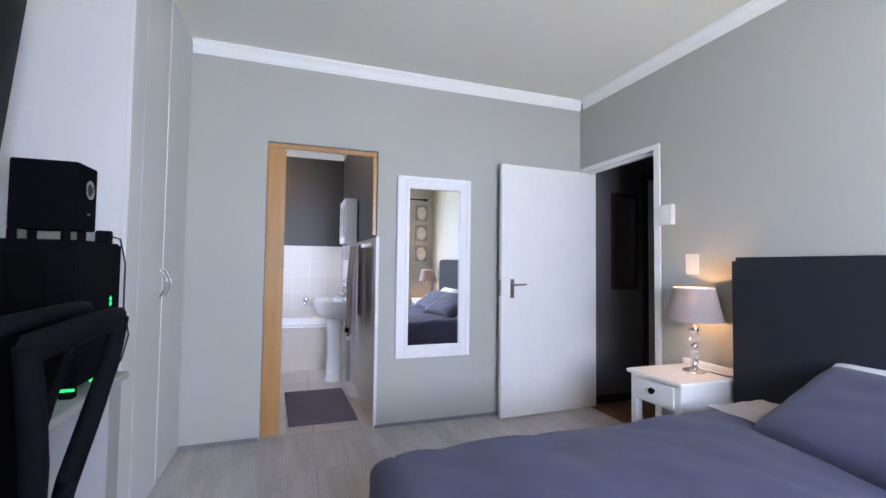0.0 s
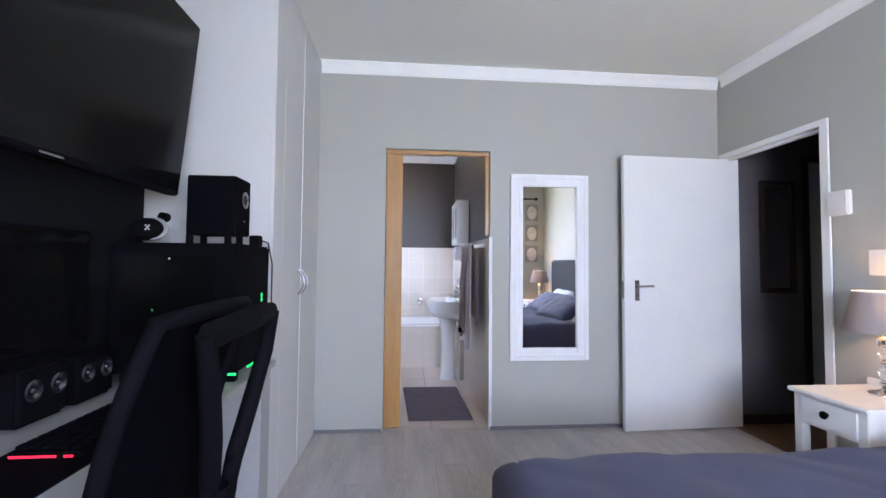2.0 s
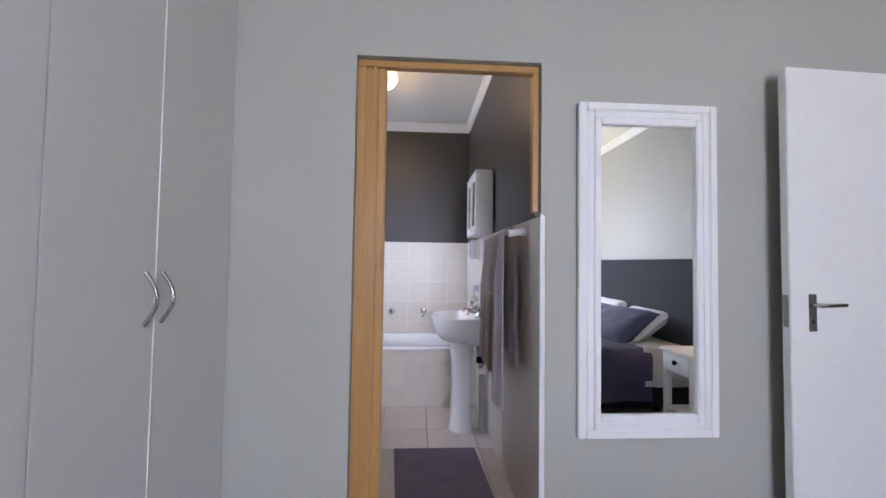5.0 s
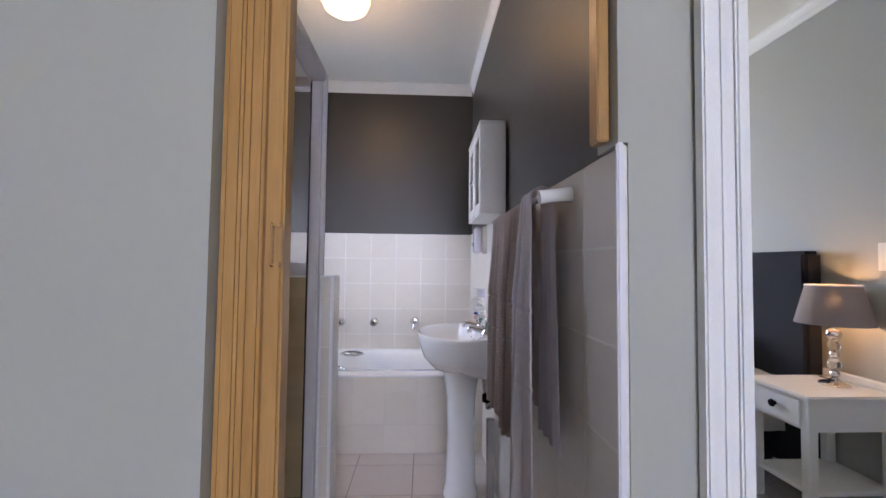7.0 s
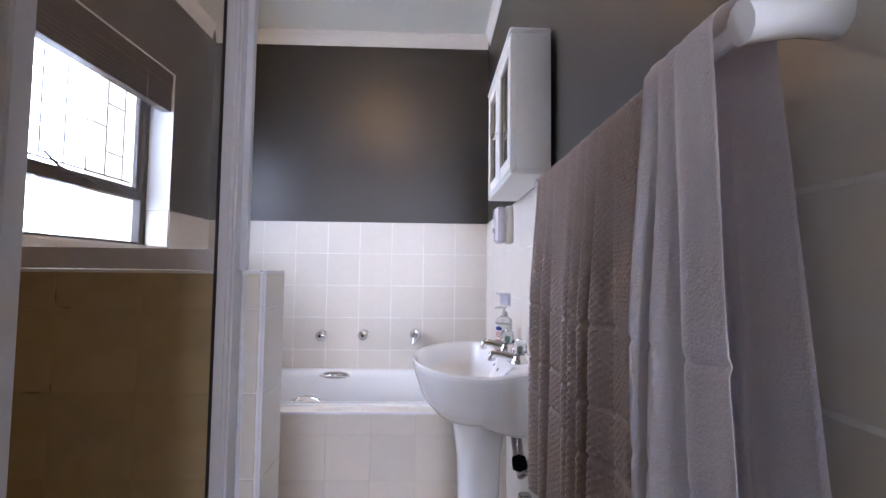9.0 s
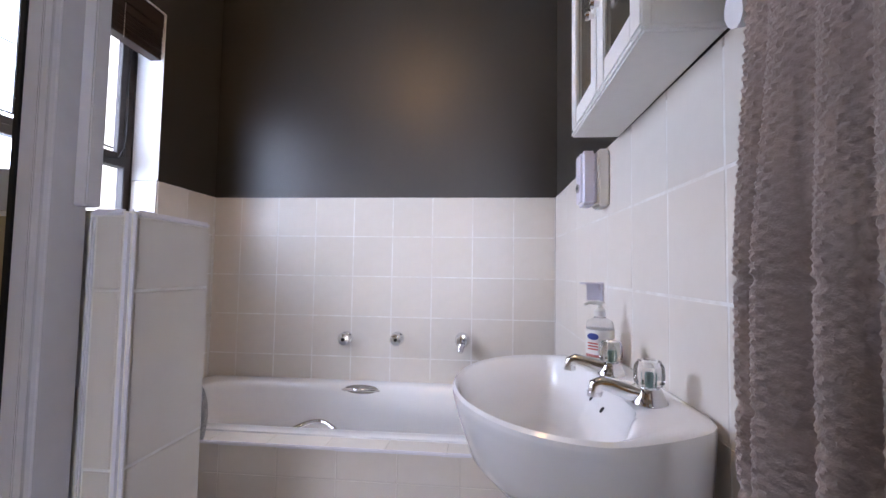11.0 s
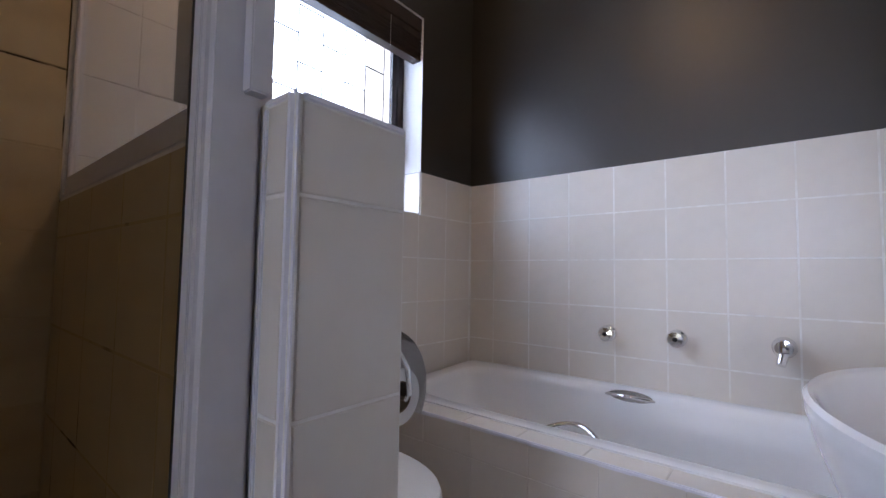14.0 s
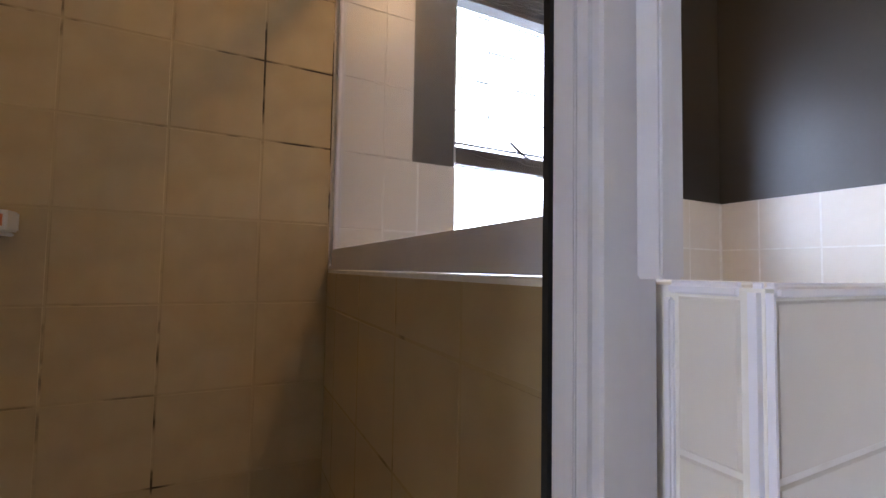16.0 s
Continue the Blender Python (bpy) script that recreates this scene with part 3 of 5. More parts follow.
box(LX + 0.001, 0.1375, 1.009, 1.016, HZ + 0.002, HZ + 0.010, 0.002, bm=side)
box(LX + 0.001, 0.1375, 1.014, 1.038, SZ - 0.045, SZ, 0.003, bm=side)
box(LX + 0.001, LX + 0.016, 1.015, 1.037, HZ + 0.048, SZ - 0.045, 0.003, bm=side)
box(0.118, 0.1370, 1.015, 1.037, HZ + 0.048, SZ - 0.045, 0.003, bm=side)
sf = part("screen_frame", side, ALU, screen)
g = part("screen_pane", box(LX + 0.015, 0.120, 1.0235, 1.0285, HZ + 0.046, SZ - 0.043), SOAPGL, sf, "clear glass with soap marks")
g.visible_shadow = False
solo("shower_tray", box(LX, 0.20, 0.108, HY0, 0, 0.12, 0.012), CERAM, "white ceramic shower tray", "shower tray")

# ---------------- bathroom things ----------------
tub = thing("bathtub", (0.11, 2.32, 0), "white built-in bathtub with a cream tiled apron", "bathtub")
TF, TZ = 1.952, 0.500


def tub_shell(u, v):
    """Rim at v = 0 down to the drain at v = 1; u goes round."""
    a = 2 * math.pi * u
    c, s = math.cos(a), math.sin(a)
    steps = [(0.868, 0.326, -0.045), (0.868, 0.326, 0.004), (0.815, 0.275, 0.004), (0.803, 0.262, -0.004), (0.792, 0.250, -0.03), (0.77, 0.235, -0.12),
             (0.72, 0.215, -0.30), (0.66, 0.185, -0.36), (0.3, 0.06, -0.375), (0.0, 0.0, -0.377)]
    i = min(int(v * 9 + 1e-6), 8)
    t = v * 9 - i
    e = 30 if i < 1 or (i == 1 and t < 0.5) else 6
    k = (abs(c) ** e + abs(s) ** e) ** (-1 / e)
    p, q = steps[i], steps[i + 1]
    hx, hy, dz = (p[n] + (q[n] - p[n]) * t for n in range(3))
    return Vector((0.112 + hx * c * k, 2.363 + hy * s * k, TZ + 0.001 + 0.040 * hy * s * k + dz))


shell = grid(tub_shell, 72, 9)
bmesh.ops.remove_doubles(shell, verts=shell.verts[:], dist=0.0004)
bmesh.ops.recalc_face_normals(shell, faces=shell.faces[:])
part("shell", shell, CERAM, tub, smooth=True)
apron = part("apron", box(LX + 0.001, RX - 0.001, TF + 0.0015, TF + 0.088, -0.004, TZ - 0.0165), AGROUT, tub)
for x0, yy, zz, out in ((-0.030, 2.606, 0.492, -0.034), (-0.066, 2.112, 0.473, 0.048)):
    gb = tube(arc((x0, yy, zz), (x0 + 0.182, yy, zz), (0, out, 0.012 if out < 0 else 0.022), 14), [0.006] + [0.010] * 13 + [0.006], flat=0.75)
    g_ = part("grip", gb, CHROME, tub, "chrome grab handle", smooth=True)
    if out < 0:
        # added oval behind the bar stands in for dark walls mirrored in the chrome
        rec = lathe([(0, 0.003), (0.078, 0.002), (0.083, 0)], (x0 + 0.091, yy + 0.010, zz + 0.002), 28, (0, -1, 0.25), sx=1.0, sy=0.26)
        part("grip_dark_outline", rec, STEEL, g_, "added oval for the handle's dark reflected outline")
part("waste", lathe([(0, 0.004), (0.028, 0.004), (0.032, 0.0), (0.032, -0.004)], (0.72, 2.36, TZ - 0.373), 20), CHROME, tub)

for x0, z0 in ((-0.045, 0.727), (0.219, 0.732)):
    tp = thing("wall_valve", (x0, FARY, z0), "chrome round wall valve above the bathtub", "tap", "bath taps")
    part("flange", lathe([(0.034, 0), (0.034, 0.004), (0.028, 0.012), (0.022, 0.014)], (x0, FARY - 0.0035, z0), 24, (0, -1, 0)), CHROME, tp, smooth=True)
    part("knob", lathe([(0.018, 0.010), (0.022, 0.020), (0.031, 0.030), (0.033, 0.044), (0.028, 0.054), (0.012, 0.058), (0, 0.058)], (x0, FARY - 0.0035, z0), 10, (0, -1, 0)), CHROME, tp)
    part("cap", lathe([(0.009, 0.0585), (0.008, 0.0605), (0, 0.061)], (x0, FARY - 0.0035, z0), 16, (0, -1, 0)), SEAL, tp)
sp = thing("bath_spout", (0.545, FARY, 0.732), "chrome bath spout with a diverter", "tap", "bath taps")
part("flange", lathe([(0.036, 0), (0.036, 0.005), (0.028, 0.014)], (0.545, FARY - 0.0035, 0.735), 24, (0, -1, 0)), CHROME, sp, smooth=True)
part("body", lathe([(0.026, 0.012), (0.032, 0.028), (0.034, 0.046), (0.026, 0.060), (0, 0.064)], (0.545, FARY - 0.0035, 0.738), 20, (0, -1, 0)), CHROME, sp, smooth=True)
part("outlet", tube([(0.545, FARY - 0.045, 0.730), (0.540, FARY - 0.056, 0.700), (0.535, FARY - 0.066, 0.682)], [0.018, 0.015, 0.014], 14), CHROME, sp, smooth=True)

# basin on a pedestal
basin = thing("washbasin", (0.83, 1.495, 0), "white ceramic pedestal washbasin", "washbasin")
BZ, BY = 0.832, 1.468


def outline(a, grow=0.0):
    """Plan outline of the basin: a wide oval cut off by the wall."""
    x_ = 0.815 + (0.236 + grow) * math.cos(a)
    y_ = BY + (0.320 + grow * 0.9) * math.sin(a)
    if math.cos(a) > 0:
        c, s = math.cos(a), math.sin(a)
        k = (abs(c) ** 12 + abs(s) ** 12) ** (-1 / 12)
        x_ = 0.815 + (0.180 + min(grow, 0)) * c * k
        y_ = BY + (0.320 + grow * 0.9) * s * k * (1 - 0.20 * ((x_ - 0.815) / 0.18) ** 1.5)
    return x_, y_


def basin_fn(u, v):
    a = 2 * math.pi * u
    ox, oy = outline(a)
    cx, cy = 0.770, BY
    lev = [(0.36, -0.185), (0.58, -0.172), (0.82, -0.118), (0.962, -0.038), (1.0, -0.006), (1.0, 0.004), (0.975, 0.009), (0.945, 0.004), (0.90, -0.016),
           (0.80, -0.065), (0.55, -0.112), (0.2, -0.128), (0.0, -0.130)]
    i = min(int(v * 12 + 1e-6), 11)
    t = v * 12 - i
    f0, z0 = lev[i]
    f1, z1 = lev[i + 1]
    f, z = f0 + (f1 - f0) * t, z0 + (z1 - z0) * t
    if i >= 6 and math.cos(a) > 0:
        deck = 0.66
        c = math.cos(a)
        s = min(1.0, c * 1.25)
        f = f * (1 - (1 - deck) * s * s * (3 - 2 * s) * min(1.0, (0.985 - f) / 0.06)) if f < 0.985 else f
    if i < 4 and math.cos(a) > 0:
        f = f + (1 - f) * 0.85 * min(1.0, math.cos(a) * 1.6)
    zz = BZ + z + (0.010 * max(0.0, (ox - 0.815) / 0.18) if z > -0.01 else 0)
    return Vector((cx + (ox - cx) * f, cy + (oy - cy) * f, zz))


bw = grid(basin_fn, 96, 36)
bmesh.ops.remove_doubles(bw, verts=bw.verts[:], dist=0.0004)
bmesh.ops.recalc_face_normals(bw, faces=bw.faces[:])
part("bowl", bw, CERAM, basin, smooth=True)
part("pedestal", lathe([(0.098, 0), (0.098, 0.02), (0.085, 0.06), (0.076, 0.30), (0.082, 0.50), (0.098, 0.60), (0.110, 0.66), (0.118, 0.685)], (0.815, 1.468, 0), 32, sx=0.92, sy=1.12), CERAM, basin, smooth=True)
part("drain", lathe([(0, 0.003), (0.018, 0.003), (0.021, 0)], (0.770, BY, BZ - 0.1295), 20), CHROME, basin)
for yy in (1.42, 1.50):
    part("overflow_hole", lathe([(0, 0.0012), (0.0062, 0.001), (0.0068, 0)], (0.873, yy, BZ - 0.028), 16, (-0.8, 0, 0.6)), SEAL, basin)


def basin_tap(x0, y0, dx, dy):
    t = thing("pillar_tap", (x0, y0, BZ + 0.012), "chrome pillar tap with a clear acrylic knob on the basin", "tap", "basin taps")
    z = BZ + 0.013
    part("base", lathe([(0.031, 0), (0.031, 0.003), (0.027, 0.008), (0.022, 0.019), (0.019, 0.027), (0.015, 0.030), (0, 0.030)], (x0, y0, z), 24), CHROME, t, smooth=True)
    d = Vector((dx, dy, 0)).normalized()
    p = Vector((x0, y0, z + 0.016))
    zk = z - 0.0075
    pts = [p + Vector((0, 0, -0.004)), p + d * 0.03 + Vector((0, 0, 0.001)), p + d * 0.060 + Vector((0, 0, 0.008)), p + d * 0.078 + Vector((0, 0, 0.011)), p + d * 0.088 + Vector((0, 0, 0.006)), p + d * 0.090 + Vector((0, 0, -0.010))]
    sp_ = part("spout", tube(pts, [0.019, 0.017, 0.0135, 0.012, 0.013, 0.0125], 14), CHROME, t, smooth=True)
    part("outlet_ring", lathe([(0.009, -0.004), (0.0135, -0.004), (0.0135, 0.004), (0.009, 0.004), (0.009, -0.004)], pts[-1], 16), CHROME, sp_)
    k = part("knob", lathe([(0.012, 0.037), (0.020, 0.039), (0.0265, 0.045), (0.0275, 0.060), (0.0265, 0.073), (0.021, 0.081), (0.011, 0.083), (0, 0.083)], (x0, y0, zk), 8), KNOBP, t, "clear faceted acrylic knob")
    part("core", lathe([(0, 0.039), (0.007, 0.040), (0.008, 0.058), (0.006, 0.062), (0, 0.063)], (x0, y0, zk), 8), TEALP, k, "teal core")
    part("cap", lathe([(0.010, 0.0833), (0.009, 0.0853), (0, 0.0857)], (x0, y0, zk), 14), CHROME, k)
    return t


basin_tap(0.928, 1.545, -1, 0.34)
basin_tap(0.930, 1.332, -1, 0.34)

# hand wash bottle
QX, QY = 0.936, 1.668
bt = thing("hand_wash_bottle", (QX, QY, BZ + 0.010), "clear hand wash pump bottle with a white label", "bottle")
zb = BZ + 0.013
part("bottle", lathe([(0, 0), (0.037, 0), (0.039, 0.006), (0.039, 0.092), (0.035, 0.106), (0.016, 0.115), (0.013, 0.119)], (QX, QY, zb), 28, sx=0.85), BOTTLEP, bt, smooth=True)
part("liquid", lathe([(0, 0.003), (0.036, 0.003), (0.036, 0.022), (0, 0.024)], (QX, QY, zb), 24, sx=0.83), REDP, bt)
lb = part("label", lathe([(0.0396, 0.026), (0.0396, 0.086)], (QX, QY, zb), 28, sx=0.86), PWHITE, bt, smooth=True)
em = lathe([(0, 0.0012), (0.013, 0.001), (0.0135, 0)], (0, 0, 0), 20, sx=1.2, sy=0.62)
em.transform(Matrix.Translation((QX - 0.0245, QY - 0.0290, zb + 0.070)) @ Euler((radians(90), 0, radians(-48))).to_matrix().to_4x4())
part("emblem", em, BLUEP, lb, "blue oval emblem")
for i, z in enumerate((0.052, 0.045, 0.038)):
    st = box(-0.014, 0.014, -0.0008, 0.0008, z, z + 0.003)
    st.transform(Matrix.Translation((QX - 0.0245, QY - 0.0290, zb)) @ Matrix.Rotation(radians(-48), 4, "Z"))
    part("text_line", st, REDP, lb)
part("collar", lathe([(0.0145, 0.118), (0.0145, 0.132), (0.010, 0.136), (0.005, 0.138), (0.005, 0.148), (0.012, 0.149), (0.012, 0.155), (0, 0.156)], (QX, QY, zb), 18), PWHITE, bt, smooth=True)
part("nozzle", tube([(QX, QY, zb + 0.152), (QX - 0.028, QY - 0.004, zb + 0.152), (QX - 0.040, QY - 0.006, zb + 0.146)], [0.006, 0.005, 0.004], 10), PWHITE, bt)

br = thing("adhesive_holder", (RX, 1.88, 1.0), "lilac plastic adhesive holder on the tiles above the basin", "holder")
part("plate", box(0.992, 0.9968, 1.852, 1.912, 0.985, 1.045, 0.002), LILAC, br)
part("shelf", box(0.940, 0.992, 1.852, 1.912, 1.038, 1.043, 0.001), LILAC, br)
part("clip", box(0.955, 0.992, 1.882, 1.887, 0.99, 1.038, 0.001), LILAC, br)

ds = thing("wall_dispenser", (RX, 1.80, 1.262), "white two-part soap dispenser on the bathroom wall", "dispenser")
part("back_plate", box(0.964, 0.9968, 1.785, 1.865, 1.262, 1.428, 0.006), PWHITE, ds)
fb = box(0.918, 0.963, 1.788, 1.862, 1.266, 1.424, 0.009, seg=3)
f_ = part("front_cover", fb, LILAC, ds)
part("lock", lathe([(0.013, 0), (0.013, 0.005), (0.008, 0.007), (0, 0.007)], (0.9178, 1.820, 1.318), 16, (-1, 0, 0)), STEEL, f_)

# wall cabinet
cb = thing("wall_cabinet", (RX, 1.445, 1.432), "white bathroom wall cabinet with dark glazed doors", "cabinet")
CY0, CY1, CZ0, CZ1, CX = 1.188, 1.702, 1.432, 1.880, 0.872
body = box(CX + 0.018, 0.996, CY0 + 0.008, CY1 - 0.008, CZ0 + 0.012, CZ1 - 0.014, 0.002)
part("body", body, WHITE, cb)
part("cornice", box(CX - 0.004, 0.9965, CY0, CY1, CZ1 - 0.014, CZ1, 0.004), WHITE, cb)
part("base", box(CX, 0.9965, CY0 + 0.002, CY1 - 0.002, CZ0, CZ0 + 0.012, 0.004), WHITE, cb)
ym = (CY0 + CY1) / 2
for y0, y1 in ((CY0 + 0.009, ym - 0.001), (ym + 0.001, CY1 - 0.009)):
    d = bmesh.new()
    z0, z1, s = CZ0 + 0.014, CZ1 - 0.016, 0.048
    box(CX, CX + 0.0175, y0, y0 + s, z0, z1, 0.003, bm=d)
    box(CX, CX + 0.0175, y1 - s, y1, z0, z1, 0.003, bm=d)
    box(CX + 0.001, CX + 0.0175, y0 + s, y1 - s, z0, z0 + s, 0.003, bm=d)
    box(CX + 0.001, CX + 0.0175, y0 + s, y1 - s, z1 - s, z1, 0.003, bm=d)
    dd = part("door", d, WHITE, cb)
    part("pane", box(CX + 0.008, CX + 0.012, y0 + s - 0.003, y1 - s + 0.003, z0 + s - 0.003, z1 - s + 0.003), DGLASS, dd, "dark glass pane")
    part("knob", lathe([(0.005, 0), (0.006, 0.006), (0.010, 0.012), (0.008, 0.018), (0, 0.020)], (CX, (y1 - 0.02) if y0 < ym - 0.05 else (y0 + 0.02), (z0 + z1) / 2 - 0.03), 14, (-1, 0, 0)), CHROME, dd)

# towel rail and towels
RXX, RZ = 0.925, 1.366
tr_ = thing("towel_rail", (RX, 0.65, RZ), "white ceramic towel rail on the tiled wall", "towel rail")
for y0 in (0.282, 1.015):
    part("bracket", tube([(0.9965, y0 + 0.013, RZ + 0.004), (0.965, y0 + 0.013, RZ + 0.002), (0.935, y0 + 0.013, RZ - 0.002), (0.910, y0 + 0.013, RZ - 0.006)], [0.019, 0.016, 0.016, 0.017], 12, flat=1.15), CERAM, tr_, smooth=True)
part("bar", cyl((RXX, 0.316, RZ), (RXX, 1.015, RZ), 0.010, seg=16), CERAM, tr_)


def towel(name, y0, y1, front, back, material, label, waves, amp, seed, off=0.0, waffle=0.0, nu=190, nv=420, flare=0.0, spread=0.0):
    def fn(u, v):
        y = y0 + (y1 - y0) * u
        total = front + back + 0.05
        s = v * total
        r = 0.017 + off
        w = amp * (math.sin(u * waves * 2 * math.pi + seed) + 0.6 * math.sin(u * waves * 9.1 + seed * 2) + 0.5 * noise.noise(Vector((y * 14, s * 1.5, seed))))
        d = abs(front - s)
        pat = waffle * math.sin(y * 2 * math.pi / 0.0145) * math.sin(s * 2 * math.pi / 0.0125)
        for band in (0.30, 0.42, 0.50):
            if 0.0 < d - band < 0.012:
                pat = 0.0032 * math.sin((d - band) / 0.012 * math.pi)
        fluff = 0.0007 * noise.noise(Vector((y * 150, s * 150, seed))) + pat
        if s < front:
            d = front - s
            x, z = RXX - r - abs(w) * min(1, 0.15 + d * 3) - (0.010 + flare) * d + fluff, RZ - d
            y += -spread * d * (1 - u) + w * 0.8 * d + 0.03 * d * (u - 0.5) * math.sin(seed + d * 3)
        elif s < front + 0.05:
            a = (s - front) / 0.05 * math.pi
            x, z = RXX - r * math.cos(a) - abs(w) * 0.15 * math.cos(a), RZ + (r + fluff) * math.sin(a)
        else:
            d = s - front - 0.05
            x, z = min(RXX + r + abs(w) * 0.5 * min(1, d * 3) - spread * 0.10 * d, 0.985), RZ - d
            y -= spread * d * (1 - u)
        edge = 0.012 * math.sin(u * 7 + seed) * (d / max(front, 0.1)) if s < front else 0
        return Vector((x, y, z + edge))
    bm = grid(fn, nu, nv, 0.006)
    return solo(name, bm, material, label, "towel", smooth=True, base=(RXX, (y0 + y1) / 2, RZ))


towel("bath_towel", 0.445, 0.995, 0.74, 0.60, TOWEL, "taupe waffle terry bath towel hanging over the rail", 4.5, 0.017, 1.3, waffle=0.0026)
towel("hand_towel", 0.311, 0.440, 0.84, 0.66, TOWEL2, "lilac grey hand towel folded over the rail", 1.6, 0.017, 2.2, 0.012, nu=60, nv=200, flare=0.010, spread=0.11)

# trap and pipes behind the pedestal
pp = thing("waste_pipe", (0.93, 1.40, 0.0), "dark waste pipe and trap under the basin", "pipe")
part("trap", tube([(0.93, 1.44, 0.66), (0.945, 1.42, 0.52), (0.95, 1.38, 0.47), (0.96, 1.36, 0.50), (0.99, 1.36, 0.52)], 0.018, 12), STEEL, pp, smooth=True)
part("standpipe", box(0.935, 0.975, 1.345, 1.375, 0.0, 0.42, 0.004), STEEL, pp)
part("valve", lathe([(0.02, -0.02), (0.026, 0), (0.02, 0.02)], (0.93, 1.33, 0.53), 14, (1, 0, 0)), BLACK, pp)

# toilet and roll holder
wc = thing("toilet", (-0.42, 1.55, 0), "white ceramic toilet with its lid closed", "toilet")
part("cistern", box(LX + 0.004, LX + 0.185, 1.345, 1.755, 0.40, 0.80, 0.02, seg=3), CERAM, wc)
part("cistern_lid", box(LX + 0.003, LX + 0.195, 1.335, 1.765, 0.80, 0.83, 0.008), CERAM, wc)


def wc_ring(grow, z, n=40):
    return [(-0.36 + ((0.275 + grow) if math.cos(2 * math.pi * i / n) > 0 else (0.20 + grow)) * math.cos(2 * math.pi * i / n), 1.555 + (0.192 + grow) * math.sin(2 * math.pi * i / n), z) for i in range(n)]


def loft(rings):
    bm = bmesh.new()
    vs = [[bm.verts.new(p) for p in r] for r in rings]
    for a, b in zip(vs, vs[1:]):
        for i in range(len(a)):
            j = (i + 1) % len(a)
            bm.faces.new((a[i], a[j], b[j], b[i]))
    bm.faces.new(vs[0][::-1])
    bm.faces.new(vs[-1])
    bmesh.ops.recalc_face_normals(bm, faces=bm.faces[:])
    return bm


part("bowl", loft([wc_ring(-0.10, 0), wc_ring(-0.10, 0.10), wc_ring(-0.07, 0.22), wc_ring(-0.02, 0.34), wc_ring(0, 0.385), wc_ring(-0.004, 0.392)]), CERAM, wc, smooth=True)
part("seat", loft([wc_ring(0.004, 0.394), wc_ring(0.010, 0.402), wc_ring(0.008, 0.412)]), PWHITE, wc, smooth=True)
part("lid", loft([wc_ring(0.004, 0.4135), wc_ring(0.008, 0.420), wc_ring(0.004, 0.430), wc_ring(-0.03, 0.437), wc_ring(-0.10, 0.440)]), PWHITE, wc, smooth=True)

rh = thing("toilet_roll_holder", (0.12, HY1, 0.85), "chrome toilet roll holder with a curved cover on the half wall", "roll holder")
part("mount", box(0.052, 0.142, HY1 - 0.0005, HY1 + 0.012, 0.862, 0.900, 0.004), CHROME, rh)
cov = grid(lambda u, v: Vector((0.040 + 0.118 * u, 1.190 + 0.086 * math.cos(radians(112 - 140 * v)), 0.810 + 0.086 * math.sin(radians(112 - 140 * v)))), 6, 24, 0.003)
part("cover", cov, CHROME, rh, smooth=True)
part("hinge", cyl((0.036, 1.160, 0.892), (0.164, 1.160, 0.892), 0.006, seg=14), CHROME, rh)
part("arm", tube([(0.162, 1.160, 0.888), (0.166, 1.205, 0.872), (0.166, 1.228, 0.840), (0.166, 1.232, 0.805), (0.160, 1.232, 0.798), (0.045, 1.232, 0.798)], 0.0040), CHROME, rh)
rl = thing("toilet_roll", (0.099, 1.232, 0.798), "white toilet paper roll in the holder", "toilet roll")
rb = lathe([(0.022, -0.05), (0.039, -0.05), (0.039, 0.05), (0.022, 0.05), (0.022, -0.05)], (0.099, 1.232, 0.798), 36, (1, 0, 0))
part("paper", rb, PAPER, rl)
part("core", lathe([(0.0218, -0.0495), (0.0218, 0.0495), (0.0198, 0.0495), (0.0198, -0.0495), (0.0218, -0.0495)], (0.099, 1.232, 0.798), 24, (1, 0, 0)), mat("cardboard", (0.20, 0.14, 0.09), 0.9), rl)

# blind
bl = thing("wooden_blind", (-0.82, 1.765, 1.99), "dark brown wooden venetian blind pulled up", "blind")
part("headrail", box(-0.848, -0.792, WY0 + 0.012, WY1 + 0.02, 2.090, 2.127, 0.003), DBROWN, bl)
for i in range(13):
    z = 2.007 + i * 0.0063
    part("slat", box(-0.845 + 0.002 * (i % 3), -0.795 + 0.002 * (i % 3), WY0 + 0.014, WY1 + 0.018, z, z + 0.0036), DBROWN, bl)
part("bottom_rail", box(-0.846, -0.794, WY0 + 0.013, WY1 + 0.019, 1.989, 2.005, 0.002), DBROWN, bl)
for y in (1.45, 2.08):
    part("cord", cyl((-0.793, y, 1.985), (-0.793, y, 2.125), 0.0016, seg=6), PALE, bl)

part("valance", box(-0.850, -0.790, WY0 + 0.010, WY1 + 0.022, 2.1275, 2.205, 0.003), DBROWN, bl)

# ceiling lamp
cl = thing("ceiling_lamp", (0.17, 1.47, CZ), "opal glass ceiling lamp glowing warm", "ceiling lamp")
part("base", cyl((0.17, 1.47, CZ - 0.022), (0.17, 1.47, CZ), 0.09), WHITE, cl)
gl = part("globe", lathe([(0.10, CZ - 0.022), (0.128, CZ - 0.05), (0.132, CZ - 0.085), (0.115, CZ - 0.125), (0.075, CZ - 0.152), (0.03, CZ - 0.162), (0, CZ - 0.163)], (0.17, 1.47, 0), 36), GLOBE, cl, smooth=True)
gl.visible_shadow = False

